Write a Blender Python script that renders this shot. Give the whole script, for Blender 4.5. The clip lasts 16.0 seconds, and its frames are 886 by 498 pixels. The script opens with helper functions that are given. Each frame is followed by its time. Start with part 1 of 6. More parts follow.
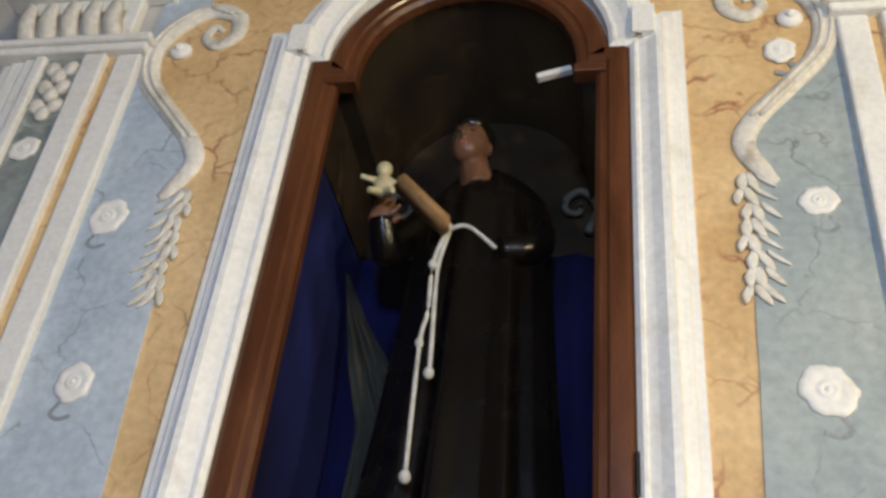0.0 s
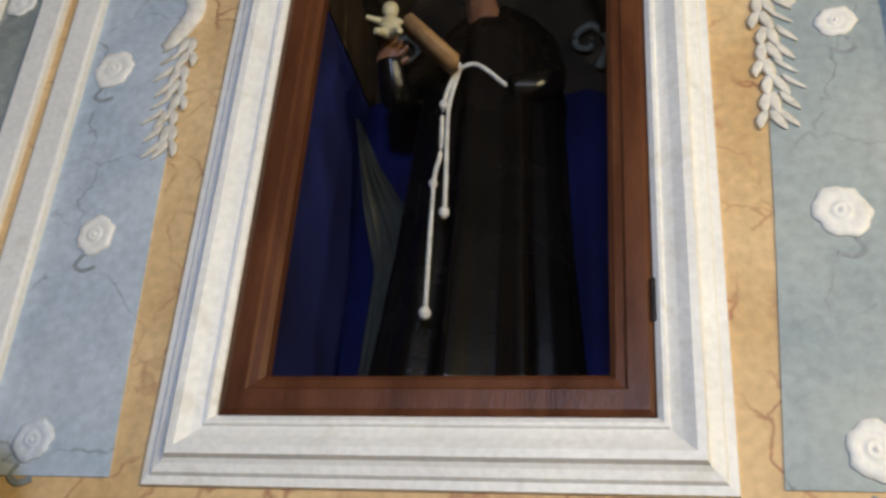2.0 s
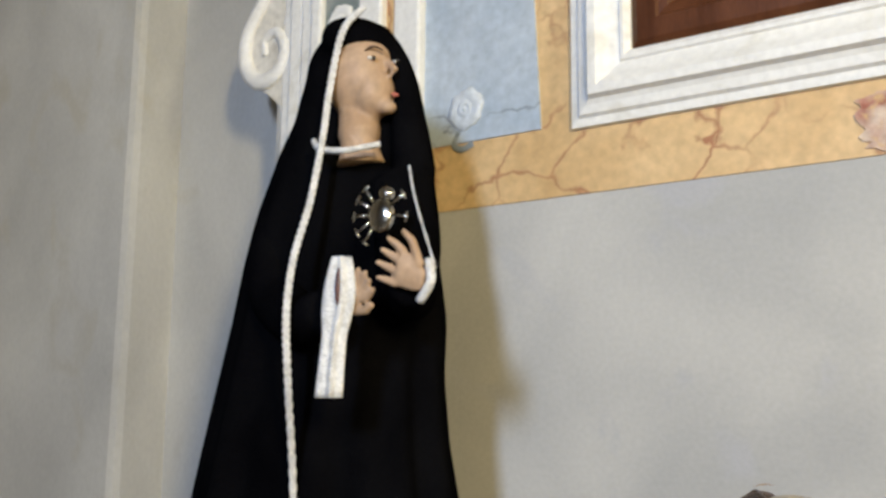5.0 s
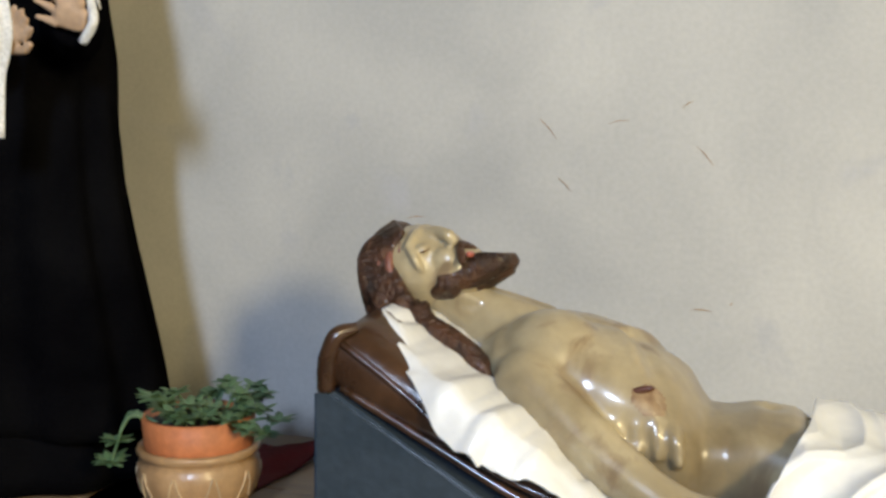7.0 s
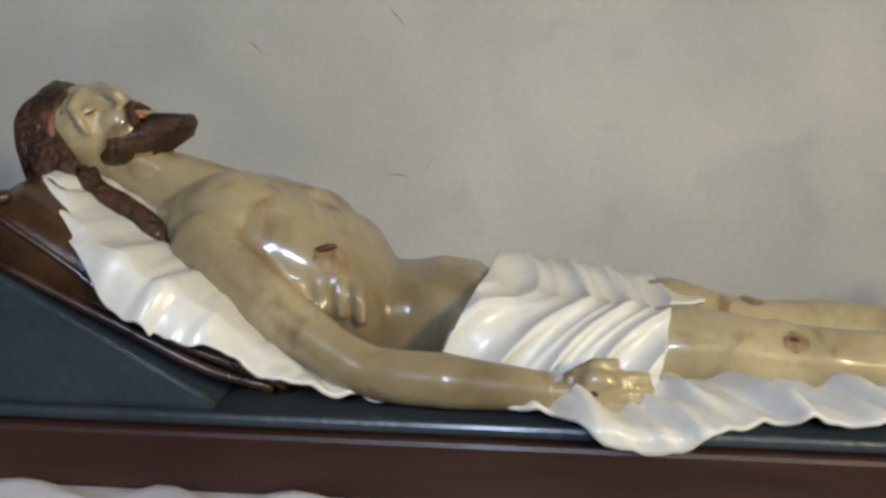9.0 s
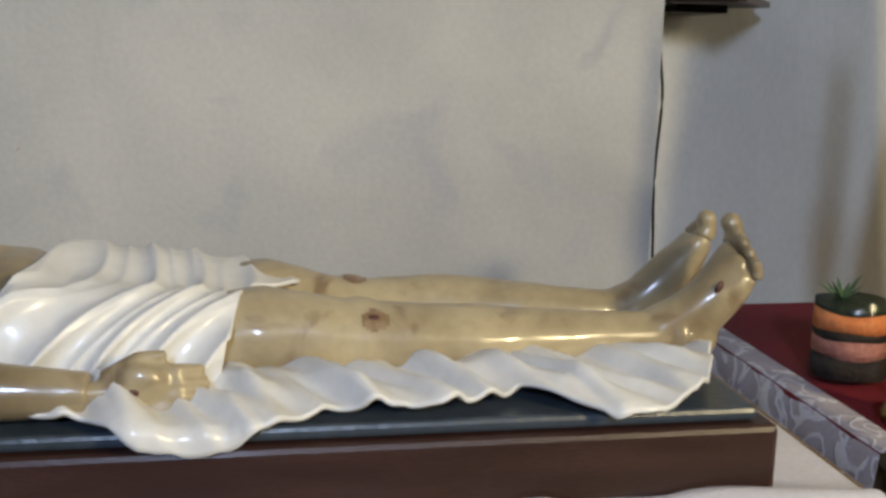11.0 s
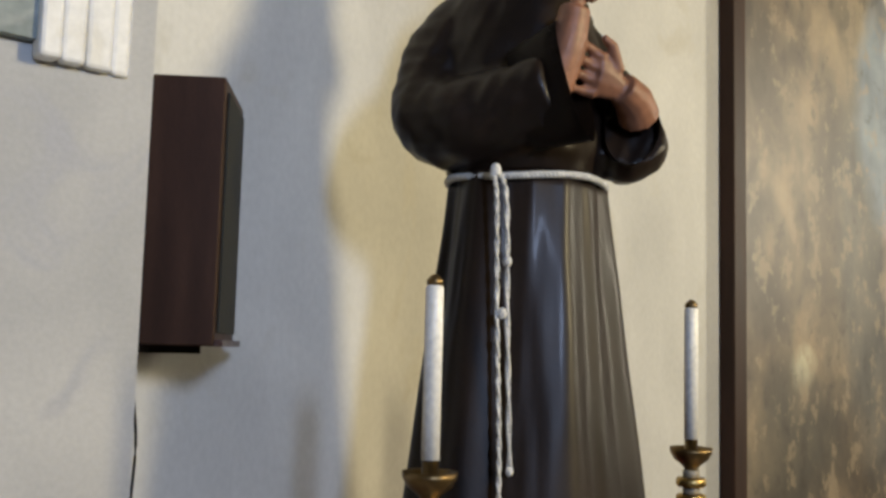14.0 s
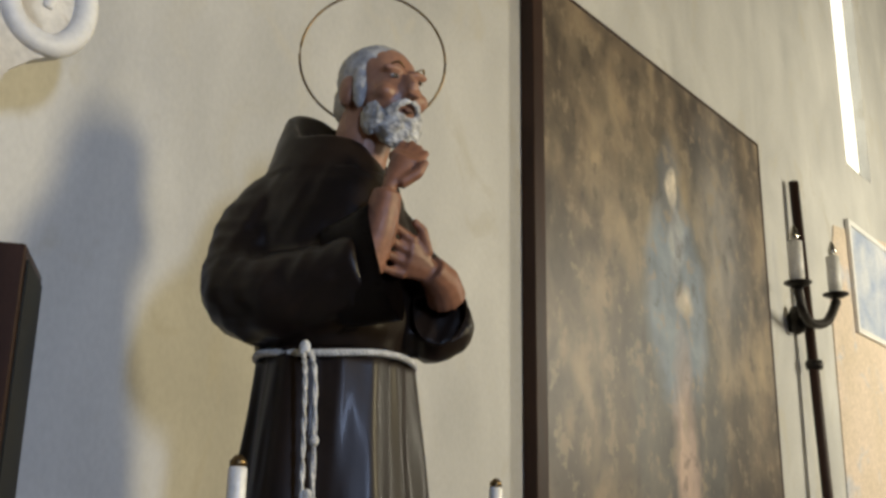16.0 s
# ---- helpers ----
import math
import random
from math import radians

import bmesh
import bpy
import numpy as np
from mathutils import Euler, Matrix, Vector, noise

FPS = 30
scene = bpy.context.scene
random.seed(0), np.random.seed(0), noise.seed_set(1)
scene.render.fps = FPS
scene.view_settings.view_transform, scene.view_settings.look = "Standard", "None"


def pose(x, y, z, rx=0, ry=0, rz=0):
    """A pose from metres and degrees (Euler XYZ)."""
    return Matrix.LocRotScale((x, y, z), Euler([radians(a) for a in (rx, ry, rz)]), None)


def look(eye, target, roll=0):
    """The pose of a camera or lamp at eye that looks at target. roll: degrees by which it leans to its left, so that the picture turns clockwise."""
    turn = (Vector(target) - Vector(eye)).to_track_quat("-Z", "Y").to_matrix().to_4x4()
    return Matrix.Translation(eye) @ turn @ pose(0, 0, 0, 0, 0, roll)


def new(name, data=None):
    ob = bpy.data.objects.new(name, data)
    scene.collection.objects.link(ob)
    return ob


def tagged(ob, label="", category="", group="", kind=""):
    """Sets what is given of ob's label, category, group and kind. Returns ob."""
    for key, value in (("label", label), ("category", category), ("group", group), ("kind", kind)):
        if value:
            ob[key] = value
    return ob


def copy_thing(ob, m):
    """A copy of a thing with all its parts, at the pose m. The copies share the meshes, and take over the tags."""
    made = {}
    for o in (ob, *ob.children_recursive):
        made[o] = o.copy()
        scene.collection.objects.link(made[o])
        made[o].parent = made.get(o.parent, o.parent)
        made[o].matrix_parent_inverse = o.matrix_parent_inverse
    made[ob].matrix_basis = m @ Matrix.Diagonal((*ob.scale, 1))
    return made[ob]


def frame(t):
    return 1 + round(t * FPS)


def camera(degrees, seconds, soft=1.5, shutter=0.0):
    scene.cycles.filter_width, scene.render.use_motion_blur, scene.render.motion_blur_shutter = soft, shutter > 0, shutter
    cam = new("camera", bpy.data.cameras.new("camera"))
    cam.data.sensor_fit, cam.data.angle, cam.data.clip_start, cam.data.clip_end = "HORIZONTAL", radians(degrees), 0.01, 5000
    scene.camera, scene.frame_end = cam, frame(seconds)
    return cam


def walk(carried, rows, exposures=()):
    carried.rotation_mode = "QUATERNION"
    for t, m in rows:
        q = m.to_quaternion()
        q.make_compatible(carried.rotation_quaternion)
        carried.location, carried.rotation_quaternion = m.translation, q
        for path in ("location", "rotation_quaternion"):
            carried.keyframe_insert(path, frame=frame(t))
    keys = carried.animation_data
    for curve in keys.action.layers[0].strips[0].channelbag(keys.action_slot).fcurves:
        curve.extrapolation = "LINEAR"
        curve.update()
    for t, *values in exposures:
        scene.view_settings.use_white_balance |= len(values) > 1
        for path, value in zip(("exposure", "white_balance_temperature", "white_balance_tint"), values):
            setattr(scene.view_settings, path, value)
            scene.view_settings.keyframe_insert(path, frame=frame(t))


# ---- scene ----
cam = camera(48.03, 16.0, soft=3.0)
PATH = [
    (0.0, pose(0.279, -1.975, 1.696, 125.90, -5.46, 8.91)),
    (0.5, pose(0.257, -2.002, 1.697, 126.39, -4.48, 7.52)),
    (1.0, pose(0.251, -1.986, 1.681, 122.79, -5.01, 8.91)),
    (1.5, pose(0.266, -1.974, 1.678, 119.64, -4.90, 10.15)),
    (2.0, pose(0.270, -1.963, 1.659, 117.40, -3.81, 10.59)),
    (2.5, pose(0.282, -1.950, 1.640, 114.08, -3.51, 12.73)),
    (3.0, pose(0.272, -1.948, 1.602, 110.49, -2.84, 17.11)),
    (3.5, pose(0.248, -1.966, 1.579, 107.10, -1.44, 24.76)),
    (3.7, pose(0.259, -1.979, 1.568, 105.97, -1.16, 28.00)),
    (4.2, pose(0.210, -1.920, 1.540, 104.30, -1.30, 32.60)),
    (4.75, pose(0.205, -1.910, 1.530, 100.90, -0.90, 35.40)),
    (5.3, pose(0.195, -1.890, 1.525, 97.40, -0.50, 33.60)),
    (5.8, pose(0.222, -1.943, 1.553, 92.16, -0.90, 29.20)),
    (6.0, pose(0.234, -1.939, 1.557, 89.98, -1.30, 27.25)),
    (6.5, pose(0.316, -1.978, 1.537, 87.38, -1.12, 23.32)),
    (7.0, pose(0.329, -1.966, 1.529, 84.69, -0.68, 18.87)),
    (7.5, pose(0.347, -1.961, 1.521, 82.81, -0.33, 14.85)),
    (8.0, pose(0.359, -1.956, 1.514, 81.37, -0.62, 11.20)),
    (8.5, pose(0.378, -1.939, 1.502, 80.11, -0.97, 8.09)),
    (9.0, pose(0.406, -1.912, 1.482, 78.57, -0.99, 4.00)),
    (9.5, pose(0.450, -1.875, 1.463, 77.20, -1.41, -1.47)),
    (9.7, pose(0.491, -1.859, 1.459, 76.54, -1.33, -2.75)),
    (11.8, pose(0.711, -1.746, 1.434, 80.84, -2.52, -19.96)),
    (12.0, pose(0.712, -1.730, 1.438, 81.32, -3.00, -23.91)),
    (12.5, pose(0.720, -1.717, 1.464, 83.27, -2.22, -30.24)),
    (13.0, pose(0.705, -1.708, 1.487, 86.04, -1.36, -33.98)),
    (13.5, pose(0.690, -1.703, 1.515, 90.01, -1.22, -37.46)),
    (14.0, pose(0.651, -1.691, 1.535, 95.79, -1.50, -40.55)),
    (14.5, pose(0.649, -1.699, 1.536, 101.41, -0.92, -41.94)),
    (15.0, pose(0.638, -1.696, 1.539, 103.96, -1.04, -44.36)),
    (15.5, pose(0.643, -1.688, 1.541, 104.99, -1.11, -48.61)),
    (16.0, pose(0.640, -1.701, 1.549, 105.71, -0.87, -51.52)),
]
EXPOSURES = [(0.0, -0.28, 6850, 8), (2.0, -0.38, 6800, 8), (3.0, -0.15, 6800, 8), (3.7, 0.04, 6850, 8), (6.0, 0.16, 6900, 4), (7.0, 0.05, 6950, 4), (8.0, -0.25, 6950, 4), (9.0, -0.58, 6950, 4), (9.7, -0.66, 6900, 4), (12.0, -0.47, 6600, 8), (13.0, -0.38, 6600, 8), (14.0, -0.42, 6500, 8), (15.0, -0.70, 6400, 8), (16.0, -0.83, 6350, 8)]
walk(cam, PATH, EXPOSURES)

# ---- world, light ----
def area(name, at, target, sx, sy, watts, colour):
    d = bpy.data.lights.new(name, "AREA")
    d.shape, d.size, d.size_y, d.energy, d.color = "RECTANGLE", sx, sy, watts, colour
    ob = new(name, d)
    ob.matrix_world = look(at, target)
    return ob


world = bpy.data.worlds.new("sky")
scene.world = world
world.use_nodes = True
_n = world.node_tree.nodes
_sky = _n.new("ShaderNodeTexSky")
_sky.sky_type, _sky.sun_disc, _sky.sun_elevation, _sky.sun_rotation = "NISHITA", False, radians(35), radians(150)
world.node_tree.links.new(_sky.outputs[0], _n["Background"].inputs[0])
_n["Background"].inputs[1].default_value = 0.15

# unseen cool and warm sources set by the shadows they cast, in added openings
area("cool_source", (0.36, -4.12, 2.75), (0.3, 0, 2.0), 0.32, 0.56, 134, (0.52, 0.66, 1.0))
area("warm_source", (3.40, -4.12, 2.85), (0.7, -0.2, 2.2), 0.42, 0.80, 205, (1.0, 0.82, 0.49))
# added fill that brightens the far east wall
area("east_fill", (8.80, -4.12, 3.10), (8.9, 0.2, 2.8), 1.2, 2.0, 540, (1.0, 0.90, 0.70))

# sun on the jamb of the high window
_sun = bpy.data.lights.new("sun", "SUN")
_sun.energy, _sun.angle, _sun.color = 5.0, radians(0.6), (1.0, 0.93, 0.78)
new("sun", _sun).matrix_world = look((0, 0, 0), (0.78, -0.42, -0.46))

# ---- materials ----
def shader(name, rough=0.6, metal=0.0, coat=0.0):
    m = bpy.data.materials.new(name)
    m.use_nodes = True
    b = m.node_tree.nodes["Principled BSDF"]
    b.inputs["Roughness"].default_value = rough
    b.inputs["Metallic"].default_value = metal
    b.inputs["Coat Weight"].default_value = coat
    b.inputs["Coat Roughness"].default_value = 0.12
    return m, m.node_tree.nodes, m.node_tree.links, b


def noise_tex(n, l, scale, detail=6.0, vec=None, distortion=0.0):
    t = n.new("ShaderNodeTexNoise")
    t.inputs["Scale"].default_value, t.inputs["Detail"].default_value = scale, detail
    t.inputs["Distortion"].default_value = distortion
    if vec is None:
        vec = n.new("ShaderNodeTexCoord").outputs["Object"]
    l.new(vec, t.inputs["Vector"])
    return t


def ramp(n, l, fac, stops):
    r = n.new("ShaderNodeValToRGB")
    while len(r.color_ramp.elements) < len(stops):
        r.color_ramp.elements.new(0.5)
    for e, (p, c) in zip(r.color_ramp.elements, stops):
        e.position = p
        e.color = (*c, 1) if len(c) == 3 else c
    l.new(fac, r.inputs[0])
    return r.outputs[0]


def mix(n, l, fac, a, b, mode="MIX"):
    m = n.new("ShaderNodeMix")
    m.data_type, m.blend_type = "RGBA", mode
    for sock, v in ((m.inputs[0], fac), (m.inputs[6], a), (m.inputs[7], b)):
        if isinstance(v, (int, float)):
            sock.default_value = v
        elif isinstance(v, tuple):
            sock.default_value = (*v, 1)
        else:
            l.new(v, sock)
    return m.outputs[2]


def mat(name, c1, c2, scale=5.0, fine=60.0, rough=0.6, metal=0.0, coat=0.0, bump=0.15, c3=None, dist=0.01, stretch=None, grain=1.0):
    """Two scales of variation: blotches between c1 and c2 (spots of c3), and a fine grain in tone and relief."""
    m, n, l, b = shader(name, rough, metal, coat)
    vec = n.new("ShaderNodeTexCoord").outputs["Object"]
    if stretch:
        mp = n.new("ShaderNodeMapping")
        mp.inputs["Scale"].default_value = stretch
        l.new(vec, mp.inputs["Vector"])
        vec = mp.outputs[0]
    big = noise_tex(n, l, scale, 6, vec, 0.4)
    col = ramp(n, l, big.outputs[0], [(0.32, c1), (0.68, c2)])
    if c3:
        sp = noise_tex(n, l, scale * 2.3, 8, vec, 0.8)
        col = mix(n, l, ramp(n, l, sp.outputs[0], [(0.58, (0, 0, 0)), (0.7, (1, 1, 1))]), col, c3)
    g = noise_tex(n, l, fine, 4, vec)
    tone = ramp(n, l, g.outputs[0], [(0.25, (1 - 0.2 * grain,) * 3), (0.75, (1 + 0.12 * grain,) * 3)])
    col = mix(n, l, 1.0, col, tone, "MULTIPLY")
    l.new(col, b.inputs["Base Color"])
    r = n.new("ShaderNodeMapRange")
    r.inputs[3].default_value, r.inputs[4].default_value = max(0.03, rough - 0.1), min(1, rough + 0.1)
    l.new(big.outputs[0], r.inputs[0])
    l.new(r.outputs[0], b.inputs["Roughness"])
    bp = n.new("ShaderNodeBump")
    bp.inputs["Strength"].default_value, bp.inputs["Distance"].default_value = bump, dist
    l.new(g.outputs[0], bp.inputs["Height"])
    l.new(bp.outputs[0], b.inputs["Normal"])
    return m


def veined(name, c1, c2, vein, scale=4.0, width=0.02, amount=0.8, rough=0.6, warp=0.12):
    """Painted marble: blotchy ground with a warped net of thin dark veins that fade in and out."""
    m, n, l, b = shader(name, rough)
    vec = n.new("ShaderNodeTexCoord").outputs["Object"]
    big = noise_tex(n, l, 3.0, 7, vec, 0.6)
    col = ramp(n, l, big.outputs[0], [(0.3, c1), (0.7, c2)])
    w = noise_tex(n, l, 3.5, 5, vec)
    add = n.new("ShaderNodeVectorMath")
    add.operation = "MULTIPLY_ADD"
    l.new(w.outputs["Color"], add.inputs[0])
    add.inputs[1].default_value = (warp * 4,) * 3
    l.new(vec, add.inputs[2])
    v = n.new("ShaderNodeTexVoronoi")
    v.feature = "DISTANCE_TO_EDGE"
    v.inputs["Scale"].default_value = scale
    l.new(add.outputs[0], v.inputs["Vector"])
    line = ramp(n, l, v.outputs["Distance"], [(0.0, (1, 1, 1)), (width, (0, 0, 0))])
    fade = noise_tex(n, l, 5.0, 3, vec)
    f = ramp(n, l, fade.outputs[0], [(0.42, (0, 0, 0)), (0.62, (amount,) * 3)])
    k = mix(n, l, 1.0, line, f, "MULTIPLY")
    col = mix(n, l, k, col, vein)
    g = noise_tex(n, l, 45, 5, vec)
    tone = ramp(n, l, g.outputs[0], [(0.25, (0.82, 0.82, 0.82)), (0.75, (1.1, 1.1, 1.1))])
    l.new(mix(n, l, 1.0, col, tone, "MULTIPLY"), b.inputs["Base Color"])
    bp = n.new("ShaderNodeBump")
    bp.inputs["Strength"].default_value, bp.inputs["Distance"].default_value = 0.2, 0.005
    l.new(g.outputs[0], bp.inputs["Height"])
    l.new(bp.outputs[0], b.inputs["Normal"])
    return m


def dull(m, level):
    """Less mirror-like paint: a lower specular level."""
    m.node_tree.nodes["Principled BSDF"].inputs["Specular IOR Level"].default_value = level
    return m


PLASTER = mat("grey_plaster", (0.375, 0.375, 0.368), (0.53, 0.52, 0.49), 2.0, 90, 0.85, c3=(0.42, 0.42, 0.43), bump=0.07, grain=0.35)
CREAM = mat("cream_plaster", (0.43, 0.425, 0.40), (0.59, 0.58, 0.54), 2.4, 80, 0.85, c3=(0.49, 0.47, 0.41), bump=0.07, grain=0.35, stretch=(1.0, 1.0, 0.6))
OCHRE = veined("painted_ochre_marble", (0.56, 0.36, 0.16), (0.72, 0.51, 0.27), (0.33, 0.13, 0.06), 6.0, 0.055, 1.0)
BLUE = veined("painted_blue_marble", (0.36, 0.44, 0.53), (0.50, 0.56, 0.62), (0.12, 0.12, 0.13), 2.2, 0.012, 0.7)
GREYBLUE = veined("painted_grey_blue_marble", (0.27, 0.33, 0.35), (0.40, 0.44, 0.43), (0.1, 0.1, 0.1), 2.2, 0.012, 0.7)
DARKVEIN = veined("painted_dark_green_marble", (0.10, 0.13, 0.13), (0.34, 0.38, 0.36), (0.5, 0.5, 0.47), 9.0, 0.12, 0.6)
STUCCO = mat("white_stucco", (0.74, 0.73, 0.70), (0.82, 0.81, 0.77), 4, 60, 0.5, c3=(0.70, 0.68, 0.62), bump=0.15, grain=0.5)
STUCCO_WARM = mat("aged_stucco", (0.60, 0.56, 0.48), (0.76, 0.73, 0.66), 5, 50, 0.6, c3=(0.45, 0.40, 0.32), bump=0.25)
PEEL = mat("peeled_paint", (0.34, 0.12, 0.08), (0.72, 0.62, 0.50), 15, 60, 0.8, c3=(0.60, 0.40, 0.19), bump=0.4)
WOOD = dull(mat("niche_wood", (0.068, 0.023, 0.0095), (0.122, 0.043, 0.017), 3, 40, 0.34, coat=0.15, stretch=(6, 6, 1)), 0.3)
DARKWOOD = dull(mat("dark_brown_wood", (0.024, 0.0115, 0.0075), (0.044, 0.021, 0.0135), 3, 60, 0.5, stretch=(6, 6, 1), bump=0.03), 0.2)
BIERWOOD = mat("bier_brown_wood", (0.030, 0.012, 0.009), (0.048, 0.020, 0.014), 4, 60, 0.4, coat=0.1, stretch=(1, 6, 6))
PLANK = mat("table_wood", (0.17, 0.11, 0.06), (0.26, 0.18, 0.10), 4, 50, 0.5, stretch=(1, 7, 7))
SLATE = mat("blue_grey_paint", (0.032, 0.045, 0.058), (0.055, 0.070, 0.088), 5, 70, 0.32, coat=0.2)
SKIN = dull(mat("varnished_flesh", (0.18, 0.135, 0.074), (0.47, 0.385, 0.235), 5, 60, 0.34, coat=0.5, bump=0.03, c3=(0.22, 0.155, 0.088), grain=0.5), 0.4)
FACE = dull(mat("painted_face", (0.38, 0.245, 0.15), (0.46, 0.315, 0.205), 9, 60, 0.5, bump=0.05), 0.3)
TAN = dull(mat("tanned_face", (0.17, 0.075, 0.042), (0.27, 0.125, 0.072), 10, 60, 0.45, bump=0.1), 0.35)
FRIARFACE = dull(mat("weathered_face", (0.24, 0.115, 0.068), (0.36, 0.19, 0.12), 12, 60, 0.42, bump=0.1), 0.4)
# darker copy of TAN with the niche's shade put into the colour
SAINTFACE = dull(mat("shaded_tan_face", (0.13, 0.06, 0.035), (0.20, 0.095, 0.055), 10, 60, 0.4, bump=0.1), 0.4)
HAIR = dull(mat("brown_hair", (0.013, 0.006, 0.0035), (0.085, 0.036, 0.017), 30, 120, 0.40, coat=0.12, bump=0.8), 0.35)
GREYHAIR = mat("grey_hair", (0.26, 0.26, 0.26), (0.50, 0.50, 0.49), 30, 90, 0.55, bump=0.6)
BEARD = mat("white_beard", (0.20, 0.20, 0.20), (0.66, 0.66, 0.64), 45, 110, 0.5, bump=0.8)
WHITECLOTH = mat("white_painted_cloth", (0.70, 0.70, 0.69), (0.78, 0.77, 0.74), 4, 60, 0.36, coat=0.3, bump=0.03, grain=0.3)
BLACK = mat("black_velvet", (0.0015, 0.0015, 0.002), (0.0042, 0.0042, 0.0048), 5, 150, 0.9, bump=0.3)
LACE = mat("white_lace_trim", (0.55, 0.54, 0.52), (0.78, 0.77, 0.74), 50, 200, 0.8, bump=0.5)
HABIT = dull(mat("brown_habit", (0.0085, 0.0050, 0.0034), (0.0165, 0.0098, 0.0064), 6, 120, 0.43, coat=0.03, bump=0.03), 0.24)
dull(BLACK, 0.0)
ROPE = mat("white_rope", (0.50, 0.49, 0.46), (0.72, 0.71, 0.67), 40, 160, 0.7, bump=0.6)
BRASS = mat("aged_brass", (0.30, 0.20, 0.07), (0.46, 0.33, 0.13), 12, 80, 0.34, metal=1.0, c3=(0.16, 0.10, 0.04), bump=0.15)
BRONZE = mat("dull_bronze", (0.12, 0.08, 0.035), (0.22, 0.15, 0.07), 14, 80, 0.4, metal=1.0, bump=0.1)
ONYX = mat("veined_onyx", (0.16, 0.135, 0.10), (0.40, 0.37, 0.30), 26, 90, 0.3, c3=(0.11, 0.09, 0.07), bump=0.05)
WAX = mat("white_wax", (0.74, 0.72, 0.66), (0.82, 0.80, 0.74), 6, 80, 0.4, bump=0.05)
GREENMARBLE = mat("green_black_marble", (0.004, 0.012, 0.009), (0.012, 0.030, 0.022), 9, 60, 0.3, coat=0.1, bump=0.03)
RED = mat("red_cloth", (0.15, 0.005, 0.012), (0.23, 0.008, 0.018), 5, 120, 0.8, bump=0.25)
TERRACOTTA = mat("terracotta", (0.44, 0.14, 0.05), (0.56, 0.20, 0.08), 8, 70, 0.6, bump=0.15)
CLAY = mat("glazed_clay_pot", (0.30, 0.17, 0.08), (0.48, 0.30, 0.15), 8, 60, 0.4, coat=0.2, bump=0.2)
LEAF = mat("leaf_green", (0.050, 0.110, 0.050), (0.125, 0.20, 0.10), 30, 90, 0.5, bump=0.2)
SOIL = mat("dark_soil", (0.012, 0.009, 0.007), (0.035, 0.025, 0.018), 40, 120, 0.9, bump=0.6)
SALMON = mat("pink_gravel", (0.42, 0.16, 0.12), (0.55, 0.24, 0.18), 60, 160, 0.8, bump=0.6)
ORANGE = mat("orange_sand", (0.75, 0.22, 0.06), (0.85, 0.30, 0.10), 30, 120, 0.8, bump=0.3)
IRON = mat("black_iron", (0.012, 0.010, 0.009), (0.03, 0.025, 0.02), 20, 90, 0.45, metal=0.6, bump=0.2)
NICHEBLUE = dull(mat("deep_blue_curtain", (0.0040, 0.0065, 0.050), (0.010, 0.017, 0.12), 3, 80, 0.8, bump=0.2), 0.2)
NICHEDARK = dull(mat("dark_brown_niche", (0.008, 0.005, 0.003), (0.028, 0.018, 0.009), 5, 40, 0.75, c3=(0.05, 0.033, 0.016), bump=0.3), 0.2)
OLIVE = mat("olive_grey_drape", (0.050, 0.051, 0.042), (0.11, 0.11, 0.088), 4, 80, 0.7, bump=0.2)
SILVER = mat("silver", (0.45, 0.43, 0.38), (0.6, 0.58, 0.52), 15, 80, 0.2, metal=1.0, bump=0.1)
CAVITY = mat("wound_red", (0.060, 0.016, 0.010), (0.11, 0.040, 0.024), 60, 120, 0.5, coat=0.1)
EYE = mat("painted_dark_eye", (0.02, 0.012, 0.008), (0.03, 0.02, 0.014), 30, 90, 0.25, coat=0.5)
LIP = mat("painted_lips", (0.36, 0.10, 0.07), (0.42, 0.13, 0.10), 30, 90, 0.35)
BOOK = mat("tan_book_edge", (0.26, 0.14, 0.05), (0.36, 0.21, 0.09), 20, 90, 0.6)
GREYCLOTH = mat("grey_speaker_cloth", (0.008, 0.010, 0.009), (0.016, 0.018, 0.017), 60, 200, 0.85, bump=0.5)
# floor and unseen walls kept dark so that little light bounces back
STONEFLOOR = mat("stone_floor", (0.07, 0.060, 0.048), (0.12, 0.105, 0.086), 2, 40, 0.6, bump=0.2)
DIMWALL = mat("dim_brown_plaster", (0.13, 0.115, 0.095), (0.19, 0.17, 0.14), 1.3, 60, 0.85, bump=0.2)
ROSE = mat("rose_wall_paint", (0.58, 0.48, 0.36), (0.68, 0.56, 0.45), 2, 40, 0.85, c3=(0.5, 0.5, 0.52), bump=0.2)

m, n, l, b = shader("window_glass", 0.02)
_t, _g, _mx, _lw, _fr = n.new("ShaderNodeBsdfTransparent"), n.new("ShaderNodeBsdfGlossy"), n.new("ShaderNodeMixShader"), n.new("ShaderNodeLayerWeight"), n.new("ShaderNodeMapRange")
_lw.inputs["Blend"].default_value = 0.35
_fr.inputs[3].default_value, _fr.inputs[4].default_value = 0.020, 0.07
l.new(_lw.outputs["Facing"], _fr.inputs[0])
_g.inputs["Roughness"].default_value = 0.02
l.new(_fr.outputs[0], _mx.inputs[0]); l.new(_t.outputs[0], _mx.inputs[1]); l.new(_g.outputs[0], _mx.inputs[2])
l.new(_mx.outputs[0], n["Material Output"].inputs[0])
PANE = m

m, n, l, b = shader("bright_sky", 0.8)
b.inputs["Emission Color"].default_value, b.inputs["Emission Strength"].default_value = (1.0, 0.95, 0.80, 1), 2.6
SKYGLOW = m

